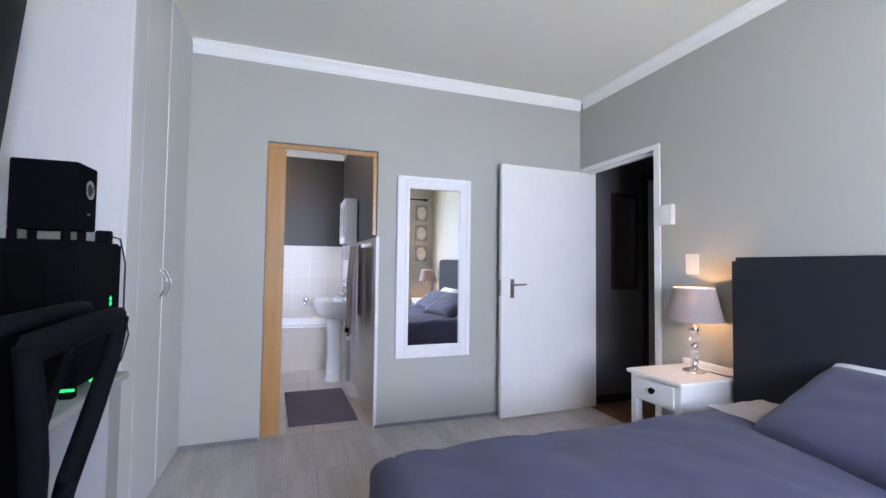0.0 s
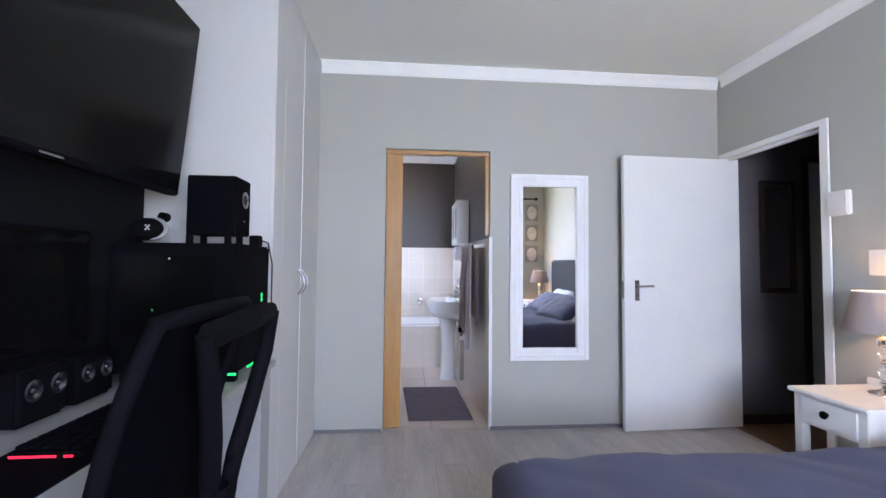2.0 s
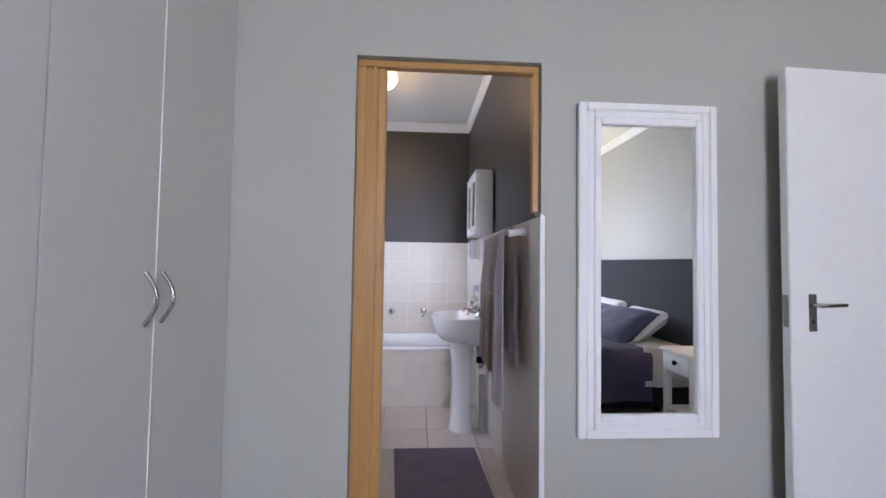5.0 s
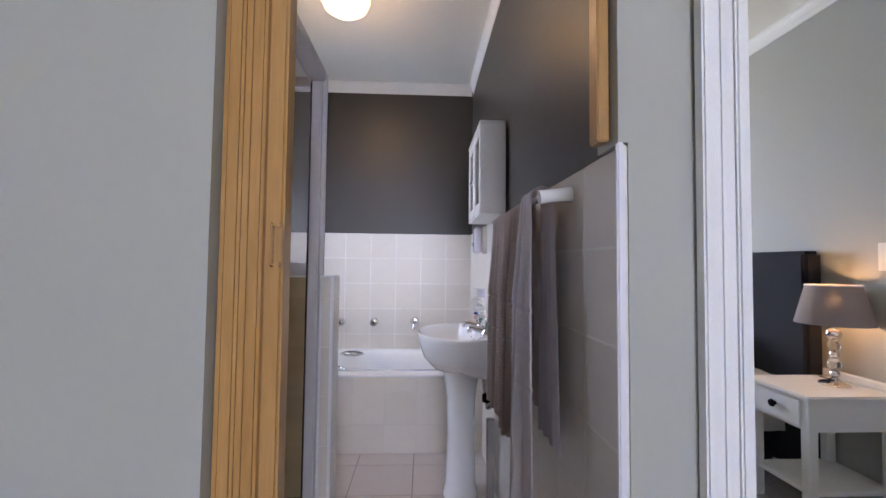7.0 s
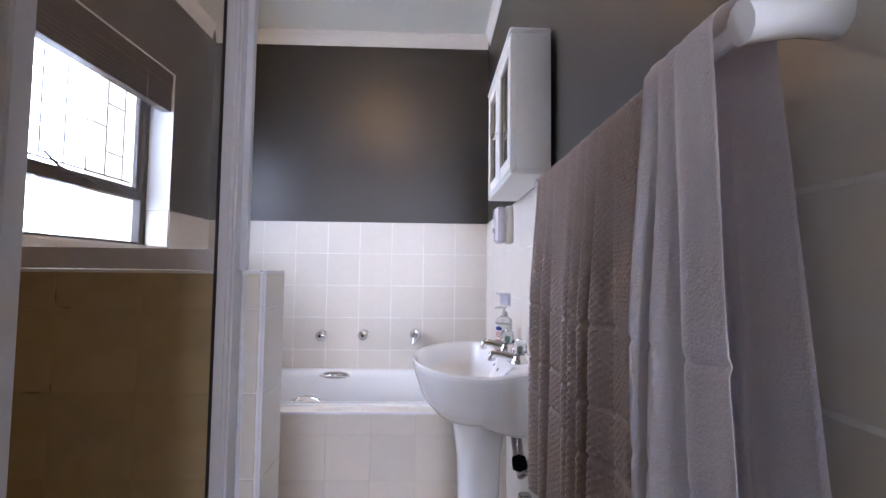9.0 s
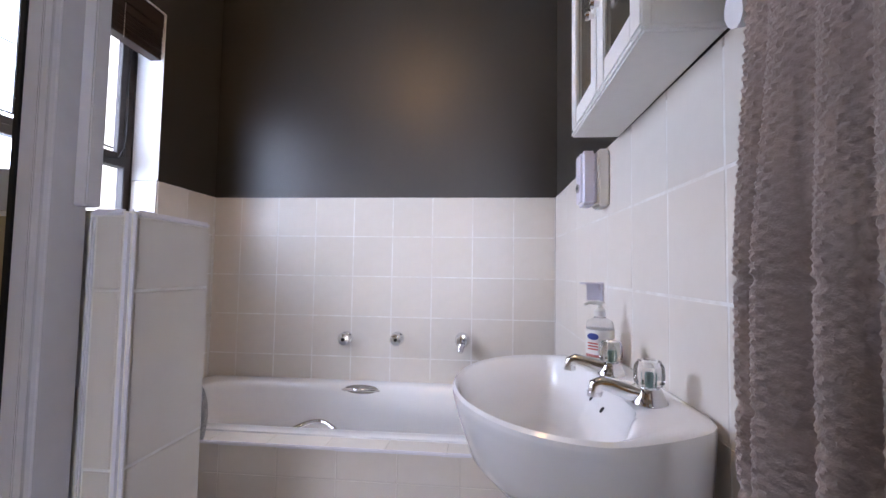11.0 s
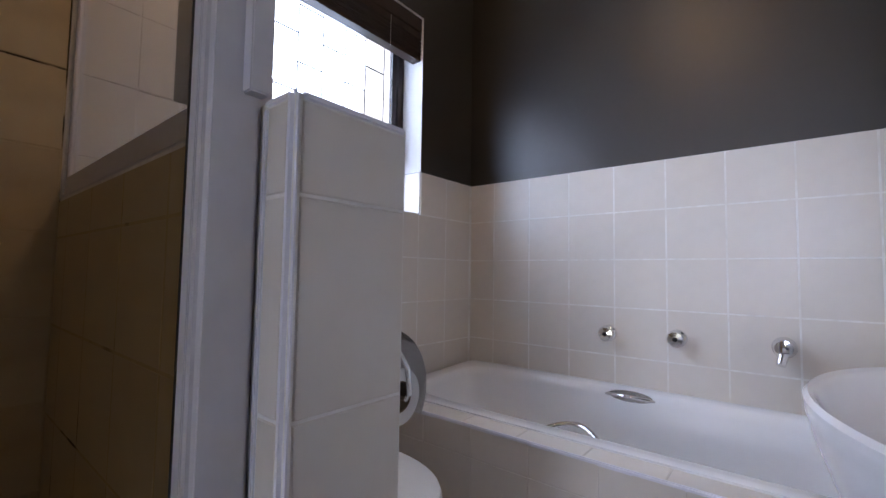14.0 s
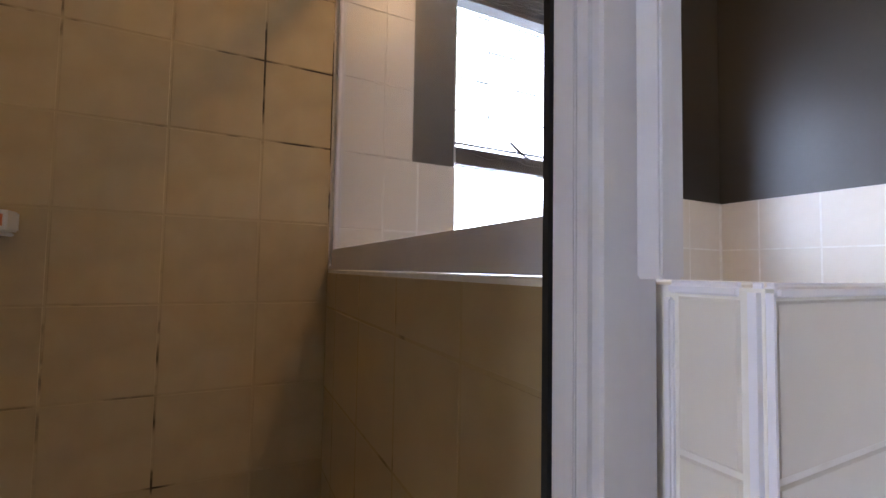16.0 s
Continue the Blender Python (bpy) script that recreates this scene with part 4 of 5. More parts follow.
# mat
mt = prism([(0.395, 0.192), (0.900, 0.192), (0.868, 1.090), (0.343, 1.087)], 0.0006, 0.014, 0.005)
solo("bath_mat", mt, MATM, "purple grey tufted bath mat on the tiled floor", "bath mat", base=(0.62, 0.64, 0))
so = thing("soap_box", (LX, 0.36, 1.20), "white soap box with an orange label in the shower", "soap box")
part("shelf", box(LX + 0.004, LX + 0.075, 0.29, 0.40, 1.188, 1.196, 0.002), CERAM, so)
part("box", box(LX + 0.008, LX + 0.062, 0.33, 0.408, 1.197, 1.236, 0.003), PWHITE, so)
part("label", box(LX + 0.0622, LX + 0.0630, 0.345, 0.402, 1.206, 1.228), ORANGE, so)


# ---------------- bedroom things ----------------
# mirror
mi = thing("wall_mirror", (1.436, 0, 0.505), "tall wall mirror in a layered distressed white frame", "mirror")
MX0, MX1, MZ0, MZ1 = 1.137, 1.735, 0.503, 1.893
for a, b, d in ((0, 0.034, 0.030), (0.034, 0.066, 0.0275), (0.066, 0.094, 0.0315)):
    f = bmesh.new()
    x0, x1, z0, z1 = MX0 + a, MX1 - a, MZ0 + a, MZ1 - a
    w = b - a
    box(x0, x0 + w - 0.001, -d, -0.0005, z0, z1, 0.004, bm=f)
    box(x1 - w + 0.001, x1, -d, -0.0005, z0, z1, 0.004, bm=f)
    box(x0 + w, x1 - w, -d, -0.0005, z0, z0 + w - 0.001, 0.004, bm=f)
    box(x0 + w, x1 - w, -d, -0.0005, z1 - w + 0.001, z1, 0.004, bm=f)
    part("moulding", f, DISTRESS, mi)
mi.rotation_euler.x = radians(0.3)
part("glass", box(MX0 + 0.092, MX1 - 0.092, -0.014, -0.002, MZ0 + 0.092, MZ1 - 0.092), MIRROR, mi, "mirror glass")

# wardrobe
wd = thing("wardrobe", (-0.57, -0.5, 0), "built-in light grey wardrobe with curved handles", "wardrobe", kind="")
WF = -0.275
part("side_panel", box(-0.874, WF - 0.020, -1.030, -1.005, 0, CZ - 0.0005, 0.001), MELAM, wd)
part("edge_post", box(WF - 0.0195, WF, -1.032, -0.868, 0, CZ - 0.0005, 0.002), MELAM, wd)
part("body", box(-0.873, WF - 0.035, -1.004, -0.002, 0, CZ - 0.0005), MELAM, wd)
for y0, y1 in ((-0.8655, -0.4835), (-0.4800, -0.0090)):
    d = part("door", box(WF - 0.0195, WF - 0.001, y0, y1, 0.004, CZ - 0.0008, 0.0015), MELAM, wd)
    yh = y1 - 0.046 if y0 < -0.6 else y0 + 0.030
    part("handle", tube(arc((WF, yh, 1.165), (WF, yh, 1.02), (0.034, 0, 0), 14), [0.007] + [0.0055] * 13 + [0.007], 10), STEEL, d, "curved satin handle", smooth=True)
part("gap_strip", box(WF - 0.019, WF + 0.0015, -0.4832, -0.4803, 0.004, CZ - 0.0008), WHITE, wd)

# bed
bed = thing("bed", (1.72, -2.53, 0), "king bed with a slate bedspread and a charcoal headboard", "bed")
BY0, BY1, BX0, BX1 = -3.48, -1.60, 0.69, 2.68
part("base", box(BX0 + 0.06, BX1, BY0 + 0.05, BY1 - 0.05, 0.06, 0.30, 0.02), HEADB, bed)
part("mattress", box(BX0 + 0.03, BX1, BY0 + 0.03, BY1 - 0.03, 0.305, 0.520, 0.04, seg=3), SHEET, bed)


def rbox(x0, x1, y0, y1, z0, z1, bev, seg=4):
    return box(x0, x1, y0, y1, z0, z1, bev, seg=seg)


part("headboard", rbox(2.690, 2.803, -3.66, -1.470, 0.05, 1.272, 0.022), HEADB, bed, "padded charcoal fabric headboard", smooth=True)
for yy in (-3.3, -1.8):
    for xx in (0.85, 2.5):
        part("leg", cyl((xx, yy, 0), (xx, yy, 0.062), 0.03), BLACK, bed)


def spread(u, v):
    """A cloth over the mattress, hanging down at the foot and both sides."""
    drop = 0.36
    sx = -drop + (2.36 - BX0 + drop) * u
    sy = -drop + (BY1 - BY0 + 2 * drop) * v
    W = BY1 - BY0
    z, r = 0.534, 0.10
    ox, oy, hz = 0.0, 0.0, 0.0

    def bend(s):
        if s >= r:
            return s, 0.0
        if s > -r * 0.57:
            a = (r - s) / (r * 1.57) * math.pi / 2
            return r - r * math.sin(a), r - r * math.cos(a)
        return 0.0, r + (-s - r * 0.57)
    px, dx = bend(sx)
    ly, dy = bend(sy)
    hy, dy2 = bend(W - sy)
    py = ly if sy < W / 2 else W - hy
    d = max(dx, dy, dy2)
    n = noise.noise(Vector((sx * 2.2, sy * 2.2, 0.4))) * 0.018 + noise.noise(Vector((sx * 7, sy * 5, 2.4))) * 0.010 + abs(noise.noise(Vector((sx * 4 + sy * 3, sy * 2 - sx, 5.1)))) * 0.016
    fold = 0.018 * math.sin(sx * 11 + sy * 9 + 2 * noise.noise(Vector((sx * 3, sy * 3, 9)))) * min(1.0, max(0.0, d - r) * 4)
    oxx = -fold if dx >= max(dy, dy2) and dx > r else 0
    oyy = (-fold if dy > dy2 else fold) if max(dy, dy2) > max(dx, r) else 0
    return Vector((BX0 + px + oxx, BY0 + py + oyy, z - d + n * (1 if d < r else 0.3)))


solo("bedspread", grid(spread, 90, 110, 0.012), SPREAD, "slate blue-grey bedspread over the bed", "bedspread", smooth=True, base=(1.6, -2.53, 0.55))
solo("sheet", grid(lambda u, v: Vector((2.30 + 0.385 * u, BY0 + 0.006 + (BY1 - BY0 - 0.012) * v, 0.546 + 0.012 * noise.noise(Vector((u * 5, v * 14, 1))) - (0.30 * max(0, abs(v - 0.5) - 0.485) / 0.015))), 14, 160, 0.008),
     SHEET, "white sheet folded back on the bed", "sheet", smooth=True, base=(2.5, -2.53, 0.55))


def pillow(name, c, size, rot, material, label):
    bm = bmesh.new()
    n = 22
    sides = []
    for s in (1, -1):
        vs = []
        for i in range(n + 1):
            row = []
            for j in range(n + 1):
                a, b = 2 * i / n - 1, 2 * j / n - 1
                h = max(0.0, (1 - a ** 4)) ** 0.5 * max(0.0, (1 - b ** 4)) ** 0.5
                pin = 1 - 0.07 * (1 - abs(b) ** 2) * abs(a) ** 3
                pin2 = 1 - 0.07 * (1 - abs(a) ** 2) * abs(b) ** 3
                w = 0.012 * noise.noise(Vector((a * 3, b * 3, s * 5 + c[1]))) * h
                row.append(bm.verts.new((a * size[0] / 2 * pin, b * size[1] / 2 * pin2, s * (size[2] / 2 * h ** 0.8 + w) + 0.0)))
            vs.append(row)
        for i in range(n):
            for j in range(n):
                bm.faces.new((vs[i][j], vs[i + 1][j], vs[i + 1][j + 1], vs[i][j + 1]))
        sides.append(vs)
    bmesh.ops.remove_doubles(bm, verts=bm.verts[:], dist=0.003)
    bmesh.ops.recalc_face_normals(bm, faces=bm.faces[:])
    ob = solo(name, bm, material, label, "pillow", smooth=True)
    ob.matrix_world = pose(*c, *rot)
    return ob


pillow("pillow", (2.37, -2.27, 0.645), (0.50, 0.70, 0.17), (0, -32, -12), PILLOW, "slate blue-grey pillow leaning on the bed")
pillow("pillow", (2.55, -2.26, 0.650), (0.44, 0.66, 0.15), (0, -38, 0), SHEET, "white pillow leaning on the headboard")
pillow("pillow", (2.55, -3.02, 0.665), (0.46, 0.68, 0.15), (0, -42, 0), SHEET, "white pillow leaning on the headboard")
pillow("pillow", (2.41, -3.02, 0.640), (0.46, 0.68, 0.17), (0, -30, -6), PILLOW, "slate blue-grey pillow leaning on the bed")


def nightstand(y0):
    x0, x1, y1, zt = 2.352, 2.79, y0 + 0.36, 0.600
    n = thing("nightstand", (2.57, y0 + 0.18, 0), "white painted wooden nightstand with a drawer and a low shelf", "nightstand", "nightstands")
    part("top", box(x0 - 0.022, x1, y0 - 0.018, y1 + 0.018, zt - 0.022, zt, 0.006), NSTAND, n)
    part("back_rail", box(x1 - 0.018, x1, y0 - 0.012, y1 + 0.012, zt + 0.0005, zt + 0.040, 0.006), NSTAND, n)
    part("carcass", box(x0 + 0.004, x1 - 0.002, y0 + 0.004, y1 - 0.004, zt - 0.165, zt - 0.0225, 0.002), NSTAND, n)
    d = part("drawer_front", box(x0 - 0.006, x0 + 0.0035, y0 + 0.044, y1 - 0.044, zt - 0.152, zt - 0.034, 0.003), NSTAND, n)
    part("knob", lathe([(0.010, 0), (0.009, 0.008), (0.019, 0.016), (0.017, 0.024), (0, 0.027)], (x0 - 0.006, y0 + 0.18, zt - 0.086), 18, (-1, 0, 0)), BLACK, d, "round black knob", smooth=True)
    for yy in (y0 + 0.002, y1 - 0.047):
        for xx in (x0, x1 - 0.047):
            part("leg", box(xx, xx + 0.045, yy, yy + 0.045, 0, zt - 0.0225, 0.003), NSTAND, n)
    part("shelf", box(x0 + 0.012, x1 - 0.012, y0 + 0.012, y1 - 0.012, 0.145, 0.165, 0.003), NSTAND, n)
    return n


def table_lamp(y0, x0=2.60, zt=0.6005):
    l = thing("table_lamp", (x0, y0, zt), "lit bedside lamp with a taupe shade and a crystal ball stem", "table lamp", "bedside lamps")
    part("foot", lathe([(0, 0), (0.064, 0), (0.066, 0.006), (0.058, 0.012), (0.030, 0.020), (0.012, 0.034)], (x0, y0, zt), 28), CHROME, l, smooth=True)
    z = zt + 0.034
    for r, m_ in ((0.019, CHROME), (0.026, CRYSTAL), (0.018, CHROME), (0.024, CRYSTAL), (0.029, CHROME)):
        prof = [(r * math.sin(math.pi * i / 12) + 0.003, -r * 1.07 * math.cos(math.pi * i / 12)) for i in range(13)]
        part("ball", lathe(prof, (x0, y0, z + r * 1.07), 20), m_, l, "chrome ball" if m_ is CHROME else "crystal ball", smooth=True)
        z += 2 * r * 1.07
    part("stem", cyl((x0, y0, z - 0.005), (x0, y0, z + 0.045), 0.007, seg=12), CHROME, l)
    sh = part("shade", lathe([(0.156, zt + 0.300), (0.1565, zt + 0.303), (0.110, zt + 0.490), (0.1085, zt + 0.490), (0.154, zt + 0.303), (0.156, zt + 0.300)], (x0, y0, 0), 48), SHADE, l, "tapered taupe fabric shade", smooth=True)
    part("rim", lathe([(0.1095, zt + 0.488), (0.1125, zt + 0.488), (0.1125, zt + 0.4945), (0.1095, zt + 0.4945), (0.1095, zt + 0.488)], (x0, y0, 0), 48), SHEET, sh)
    part("bulb", lathe([(0, -0.03), (0.012, -0.028), (0.024, 0.0), (0.020, 0.018), (0, 0.026)], (x0, y0, zt + 0.405), 16), WBULB, l, smooth=True).visible_shadow = False
    part("bulb_holder", cyl((x0, y0, z + 0.045), (x0, y0, zt + 0.375), 0.014, seg=12), PWHITE, l)
    part("cord", tube([(x0 + 0.04, y0, zt + 0.004), (x0 + 0.07, y0 - 0.05, zt + 0.004), (x0 + 0.06, y0 - 0.14, zt + 0.004), (x0 + 0.09, y0 - 0.180, zt + 0.003), (x0 + 0.09, y0 - 0.206, zt - 0.05), (x0 + 0.10, y0 - 0.208, zt - 0.25)], 0.003, 6), SEAL, l)
    return l


nightstand(-1.455)
table_lamp(-1.275, 2.655)
nightstand(-4.11)
table_lamp(-3.93, 2.58)

sw = thing("light_switch", (2.803, -1.14, 1.17), "white light switch plate above the nightstand", "light switch")
part("plate", box(2.797, 2.8045, -1.188, -1.092, 1.168, 1.302, 0.003), PWHITE, sw)
part("rocker", box(2.7935, 2.7968, -1.156, -1.124, 1.205, 1.265, 0.002), PWHITE, sw)
tb = thing("thermostat_box", (2.80, -0.955, 1.50), "cream plastic control box beside the door frame", "control box")
part("case", box(2.770, 2.8045, -1.018, -0.902, 1.500, 1.638, 0.006), PWHITE, tb)
part("cover", box(2.766, 2.7698, -1.010, -0.930, 1.508, 1.630, 0.003), PWHITE, tb)

hm = thing("hall_mirror", (3.285, 0, 1.01), "narrow hall mirror in a black frame", "mirror")
f = bmesh.new()
for b in ((3.135, 3.172, 1.01, 1.895), (3.392, 3.430, 1.01, 1.895), (3.172, 3.392, 1.01, 1.052), (3.172, 3.392, 1.853, 1.895)):
    box(b[0], b[1], -0.026, -0.0005, b[2], b[3], 0.005, bm=f)
part("frame", f, DBROWN, hm)
part("glass", box(3.170, 3.394, -0.010, -0.002, 1.05, 1.855), MIRROR, hm)

# pictures seen in the mirror, on the far wall
for i, z in enumerate((1.24, 1.61, 1.98)):
    c = thing("canvas_picture", (2.58, -4.398, z), "small square grey canvas with a pale shape", "picture", "canvas pictures")
    part("canvas", box(2.47, 2.69, -4.3985, -4.376, z, z + 0.29, 0.003), CARD, c)
    bm = lathe([(0, 0.003), (0.08, 0.002), (0.100, 0)], (2.58, -4.3755, z + 0.135), 24, (0, 1, 0), sx=0.85, sy=1.2)
    part("shape", bm, PALE, c)
cr = thing("curtain_rod", (2.2, -4.36, 2.33), "black curtain rod above the window", "curtain rod")
part("rod", cyl((0.7, -4.33, 2.36), (2.62, -4.33, 2.36), 0.012, seg=12), BLACK, cr)
part("finial", lathe([(0, -0.03), (0.024, -0.015), (0.026, 0.005), (0.012, 0.03), (0, 0.032)], (2.64, -4.33, 2.36), 16, (1, 0, 0)), BLACK, cr)
part("wall_bracket", box(2.20, 2.215, -4.3995, -4.32, 2.345, 2.375), BLACK, cr)

# desk
DZ = 0.745
dk = thing("desk", (-0.57, -1.9, 0), "grey board desk along the charcoal wall", "desk")
part("worktop", box(-0.872, -0.245, -2.90, -1.034, DZ - 0.030, DZ, 0.003), DESKT, dk)
part("end_panel", box(-0.872, -0.270, -1.160, -1.036, 0, DZ - 0.0305, 0.002), DESKT, dk)
part("modesty_panel", box(-0.60, -0.58, -2.86, -1.161, 0.02, DZ - 0.0305, 0.002), MELAM, dk)
part("end_panel", box(-0.872, -0.270, -2.89, -2.86, 0, DZ - 0.0305, 0.002), DESKT, dk)

pc = thing("computer_tower", (-0.50, -1.27, DZ), "black computer tower with green underglow on the desk", "computer")
PX = -0.270
part("case", box(-0.74, PX, -1.448, -1.095, DZ + 0.036, 1.278, 0.008), BLACK, pc)
part("side_window", box(-0.70, -0.36, -1.4515, -1.4482, 0.93, 1.23, 0.001), SIDEGL, pc)
for xx in (-0.70, PX - 0.05):
    for yy in (-1.44, -1.14):
        part("foot", box(xx, xx + 0.04, yy, yy + 0.035, DZ, DZ + 0.0355, 0.003), BLACK, pc)
part("underglow", box(-0.40, PX - 0.004, -1.446, -1.440, DZ + 0.027, DZ + 0.0355), LED_G, pc)
part("underglow", box(PX - 0.010, PX - 0.004, -1.32, -1.17, DZ + 0.027, DZ + 0.0355), LED_G, pc)
for k, (a, b) in enumerate(((0, 0.020), (0.6, 0.016), (-0.6, 0.016))):
    e = box(-0.0006, 0.0006, -0.003, 0.003, -b, b, 0.0)
    e.transform(Matrix.Translation((PX + 0.001, -1.19, 1.052)) @ Matrix.Rotation(a, 4, "X"))
    part("emblem_stroke", e, LED_G, pc)
part("power_light", box(-0.585, -0.581, -1.4525, -1.4518, 1.02, 1.024), LED_G, pc)
part("disk_light", box(-0.530, -0.524, -1.4525, -1.4518, 1.215, 1.219), LED_W, pc)
sub = thing("subwoofer", (-0.42, -1.275, 1.28), "black wooden subwoofer on the computer tower", "loudspeaker")
part("cabinet", box(-0.520, -0.326, -1.355, -1.196, 1.318, 1.560, 0.004), BLACKM, sub)
pt = part("port_ring", lathe([(0.020, 0.0), (0.034, 0.0), (0.036, 0.004), (0.030, 0.007), (0.022, 0.002)], (-0.326, -1.262, 1.472), 28, (1, 0, 0)), STEEL, sub, smooth=True)
part("port", cyl((-0.326, -1.262, 1.472), (-0.3245, -1.262, 1.472), 0.021), SEAL, pt)
part("badge", box(-0.3262, -0.3250, -1.275, -1.250, 1.378, 1.383), STEEL, sub)
for xx in (-0.508, -0.358):
    for yy in (-1.345, -1.225):
        part("foot", cyl((xx, yy, 1.2785), (xx, yy, 1.318), 0.014, seg=14), BLACK, sub)
ad = thing("power_adapter", (-0.33, -1.12, 1.28), "small black adapter with a cable on the computer tower", "adapter")
part("brick", box(-0.345, -0.300, -1.150, -1.100, 1.2785, 1.330, 0.004), BLACK, ad)
part("cable", tube([(-0.31, -1.10, 1.31), (-0.28, -1.085, 1.30), (-0.262, -1.075, 1.20), (-0.262, -1.075, 1.02), (-0.245, -1.06, 0.90), (-0.262, -1.075, 0.80), (-0.30, -1.06, 0.752)], 0.0035, 8), SEAL, ad)
hs = thing("headset", (-0.62, -1.33, 1.28), "black and silver gaming headset on the computer tower", "headset")
EAR = (0.45, -1, 0.20)
part("ear_cup", lathe([(0, 0.030), (0.034, 0.028), (0.050, 0.014), (0.052, -0.014), (0.0, -0.018)], (-0.655, -1.37, 1.334), 28, EAR, sx=1.25, sy=0.86), BLACK, hs, smooth=True)
cres = [Vector((0.062 * math.cos(a_), 0.046 * math.sin(a_), 0.016)) for a_ in [radians(-80 + 10 * i) for i in range(17)]]
cm = tube(cres, [0.0015 + 0.0085 * math.sin(math.pi * i / 16) for i in range(17)], 10, flat=0.7)
cm.transform(Matrix.Translation((-0.655, -1.37, 1.334)) @ Vector(EAR).to_track_quat("Z", "Y").to_matrix().to_4x4())
part("silver_crescent", cm, CARD, hs, "silver crescent on the ear cup", smooth=True)
part("headband", tube(arc((-0.69, -1.36, 1.320), (-0.74, -1.22, 1.325), (0, 0.0, 0.03), 10), 0.014, 10), BLACK, hs, smooth=True)
for a_ in (0.6, -0.6):
    e = box(-0.0018, 0.0018, -0.013, 0.013, 0.0295, 0.0312)
    e.transform(Matrix.Translation((-0.655, -1.37, 1.334)) @ Vector(EAR).to_track_quat("Z", "Y").to_matrix().to_4x4() @ Matrix.Rotation(a_, 4, "Z"))
    part("mark", e, MELAM, hs)
sk = thing("wall_socket", (-0.76, -1.031, 1.40), "white wall socket with a black plug", "socket")
part("plate", box(-0.82, -0.70, -1.040, -1.0305, 1.36, 1.45, 0.003), MELAM, sk)
part("plug", cyl((-0.765, -1.040, 1.415), (-0.765, -1.075, 1.415), 0.022, seg=18), BLACK, sk)

tv = thing("television", (-0.60, -2.0, 1.47), "large black wall television tilted towards the room", "television")
TB = box(-0.045, 0.0, -1.24, 0.0, 0.0, 0.70, 0.006)
SC = box(0.0002, 0.0022, -1.228, -0.012, 0.018, 0.690)
LOGO = box(0.0003, 0.0018, -0.66, -0.58, 0.006, 0.012)
for b in (TB, SC, LOGO):
    b.transform(Matrix.Translation((-0.548, -1.362, 1.468)) @ Matrix.Rotation(radians(5.5), 4, "Y"))
part("case", TB, BLACK, tv)
part("screen", SC, SCREEN, tv)
part("maker_mark", LOGO, STEEL, tv)
part("wall_mount", box(-0.872, -0.62, -2.15, -1.85, 1.68, 1.92, 0.004), BLACK, tv)

mo = thing("monitor", (-0.82, -1.79, DZ), "black computer monitor on the desk", "monitor")
part("panel", box(-0.835, -0.805, -2.12, -1.455, 0.900, 1.315, 0.006), BLACK, mo)
part("screen", box(-0.8048, -0.8030, -2.105, -1.470, 0.918, 1.303), SCREEN, mo)
part("stand", box(-0.855, -0.836, -1.83, -1.75, DZ + 0.012, 1.05, 0.004), BLACK, mo)
part("foot", box(-0.868, -0.70, -1.90, -1.68, DZ, DZ + 0.012, 0.004), BLACK, mo)
CONE = mat("dark_silver_cone", (0.20, 0.20, 0.22), 0.22, 0.9, col2=(0.15, 0.15, 0.17))
for yy in (-1.66, -1.86):
    s_ = thing("desk_speaker", (-0.66, yy, DZ + 0.0125), "small black desk loudspeaker with silver cones", "loudspeaker", "desk speakers")
    part("cabinet", box(-0.69, -0.63, yy - 0.085, yy + 0.085, DZ + 0.0125, DZ + 0.165, 0.012, seg=3), BLACK, s_)
    for dy in (-0.042, 0.042):
        part("cone", lathe([(0.028, 0.001), (0.030, 0.004), (0.022, 0.006), (0.010, -0.002), (0.006, 0.006), (0, 0.008)], (-0.630, yy + dy, DZ + 0.105), 22, (1, 0, 0)), CONE, s_, smooth=True)
solo("mouse_mat", box(-0.555, -0.33, -2.60, -1.60, DZ, DZ + 0.004, 0.001), BLACKM, "long black desk mat on the desk", "desk mat")
KZ = DZ + 0.0045
kb = thing("keyboard", (-0.445, -1.87, KZ), "black keyboard with red backlight on the desk mat", "keyboard")
part("case", box(-0.525, -0.360, -2.10, -1.64, KZ, KZ + 0.016, 0.004), BLACK, kb)
for r_ in range(5):
    for c in range(15):
        yk, xk = -2.085 + c * 0.0293, -0.517 + r_ * 0.0295
        part("key", box(xk, xk + 0.023, yk, yk + 0.0235, KZ + 0.0165, KZ + 0.025, 0.002, seg=1), BLACKM, kb)
part("backlight", box(-0.515, -0.415, -2.1025, -2.1005, KZ + 0.005, KZ + 0.010), LED_R, kb)
part("backlight", box(-0.398, -0.378, -2.1025, -2.1005, KZ + 0.005, KZ + 0.010), LED_R, kb)
cbx = thing("cable_bundle", (-0.42, -1.53, DZ), "loose grey cable on the desk", "cable")
part("cable", tube([(-0.42 + 0.06 * math.sin(i * 1.1), -1.58 + 0.007 * i, DZ + 0.004 + 0.002 * (i % 3)) for i in range(14)], 0.003, 6), STEEL, cbx)

# office chair
ch = thing("office_chair", (-0.30, -2.20, 0), "black mesh office chair turned to the desk", "office chair")
CHM = Matrix.Translation((-0.31, -2.20, 0.0)) @ Matrix.Rotation(radians(2), 4, "Z")


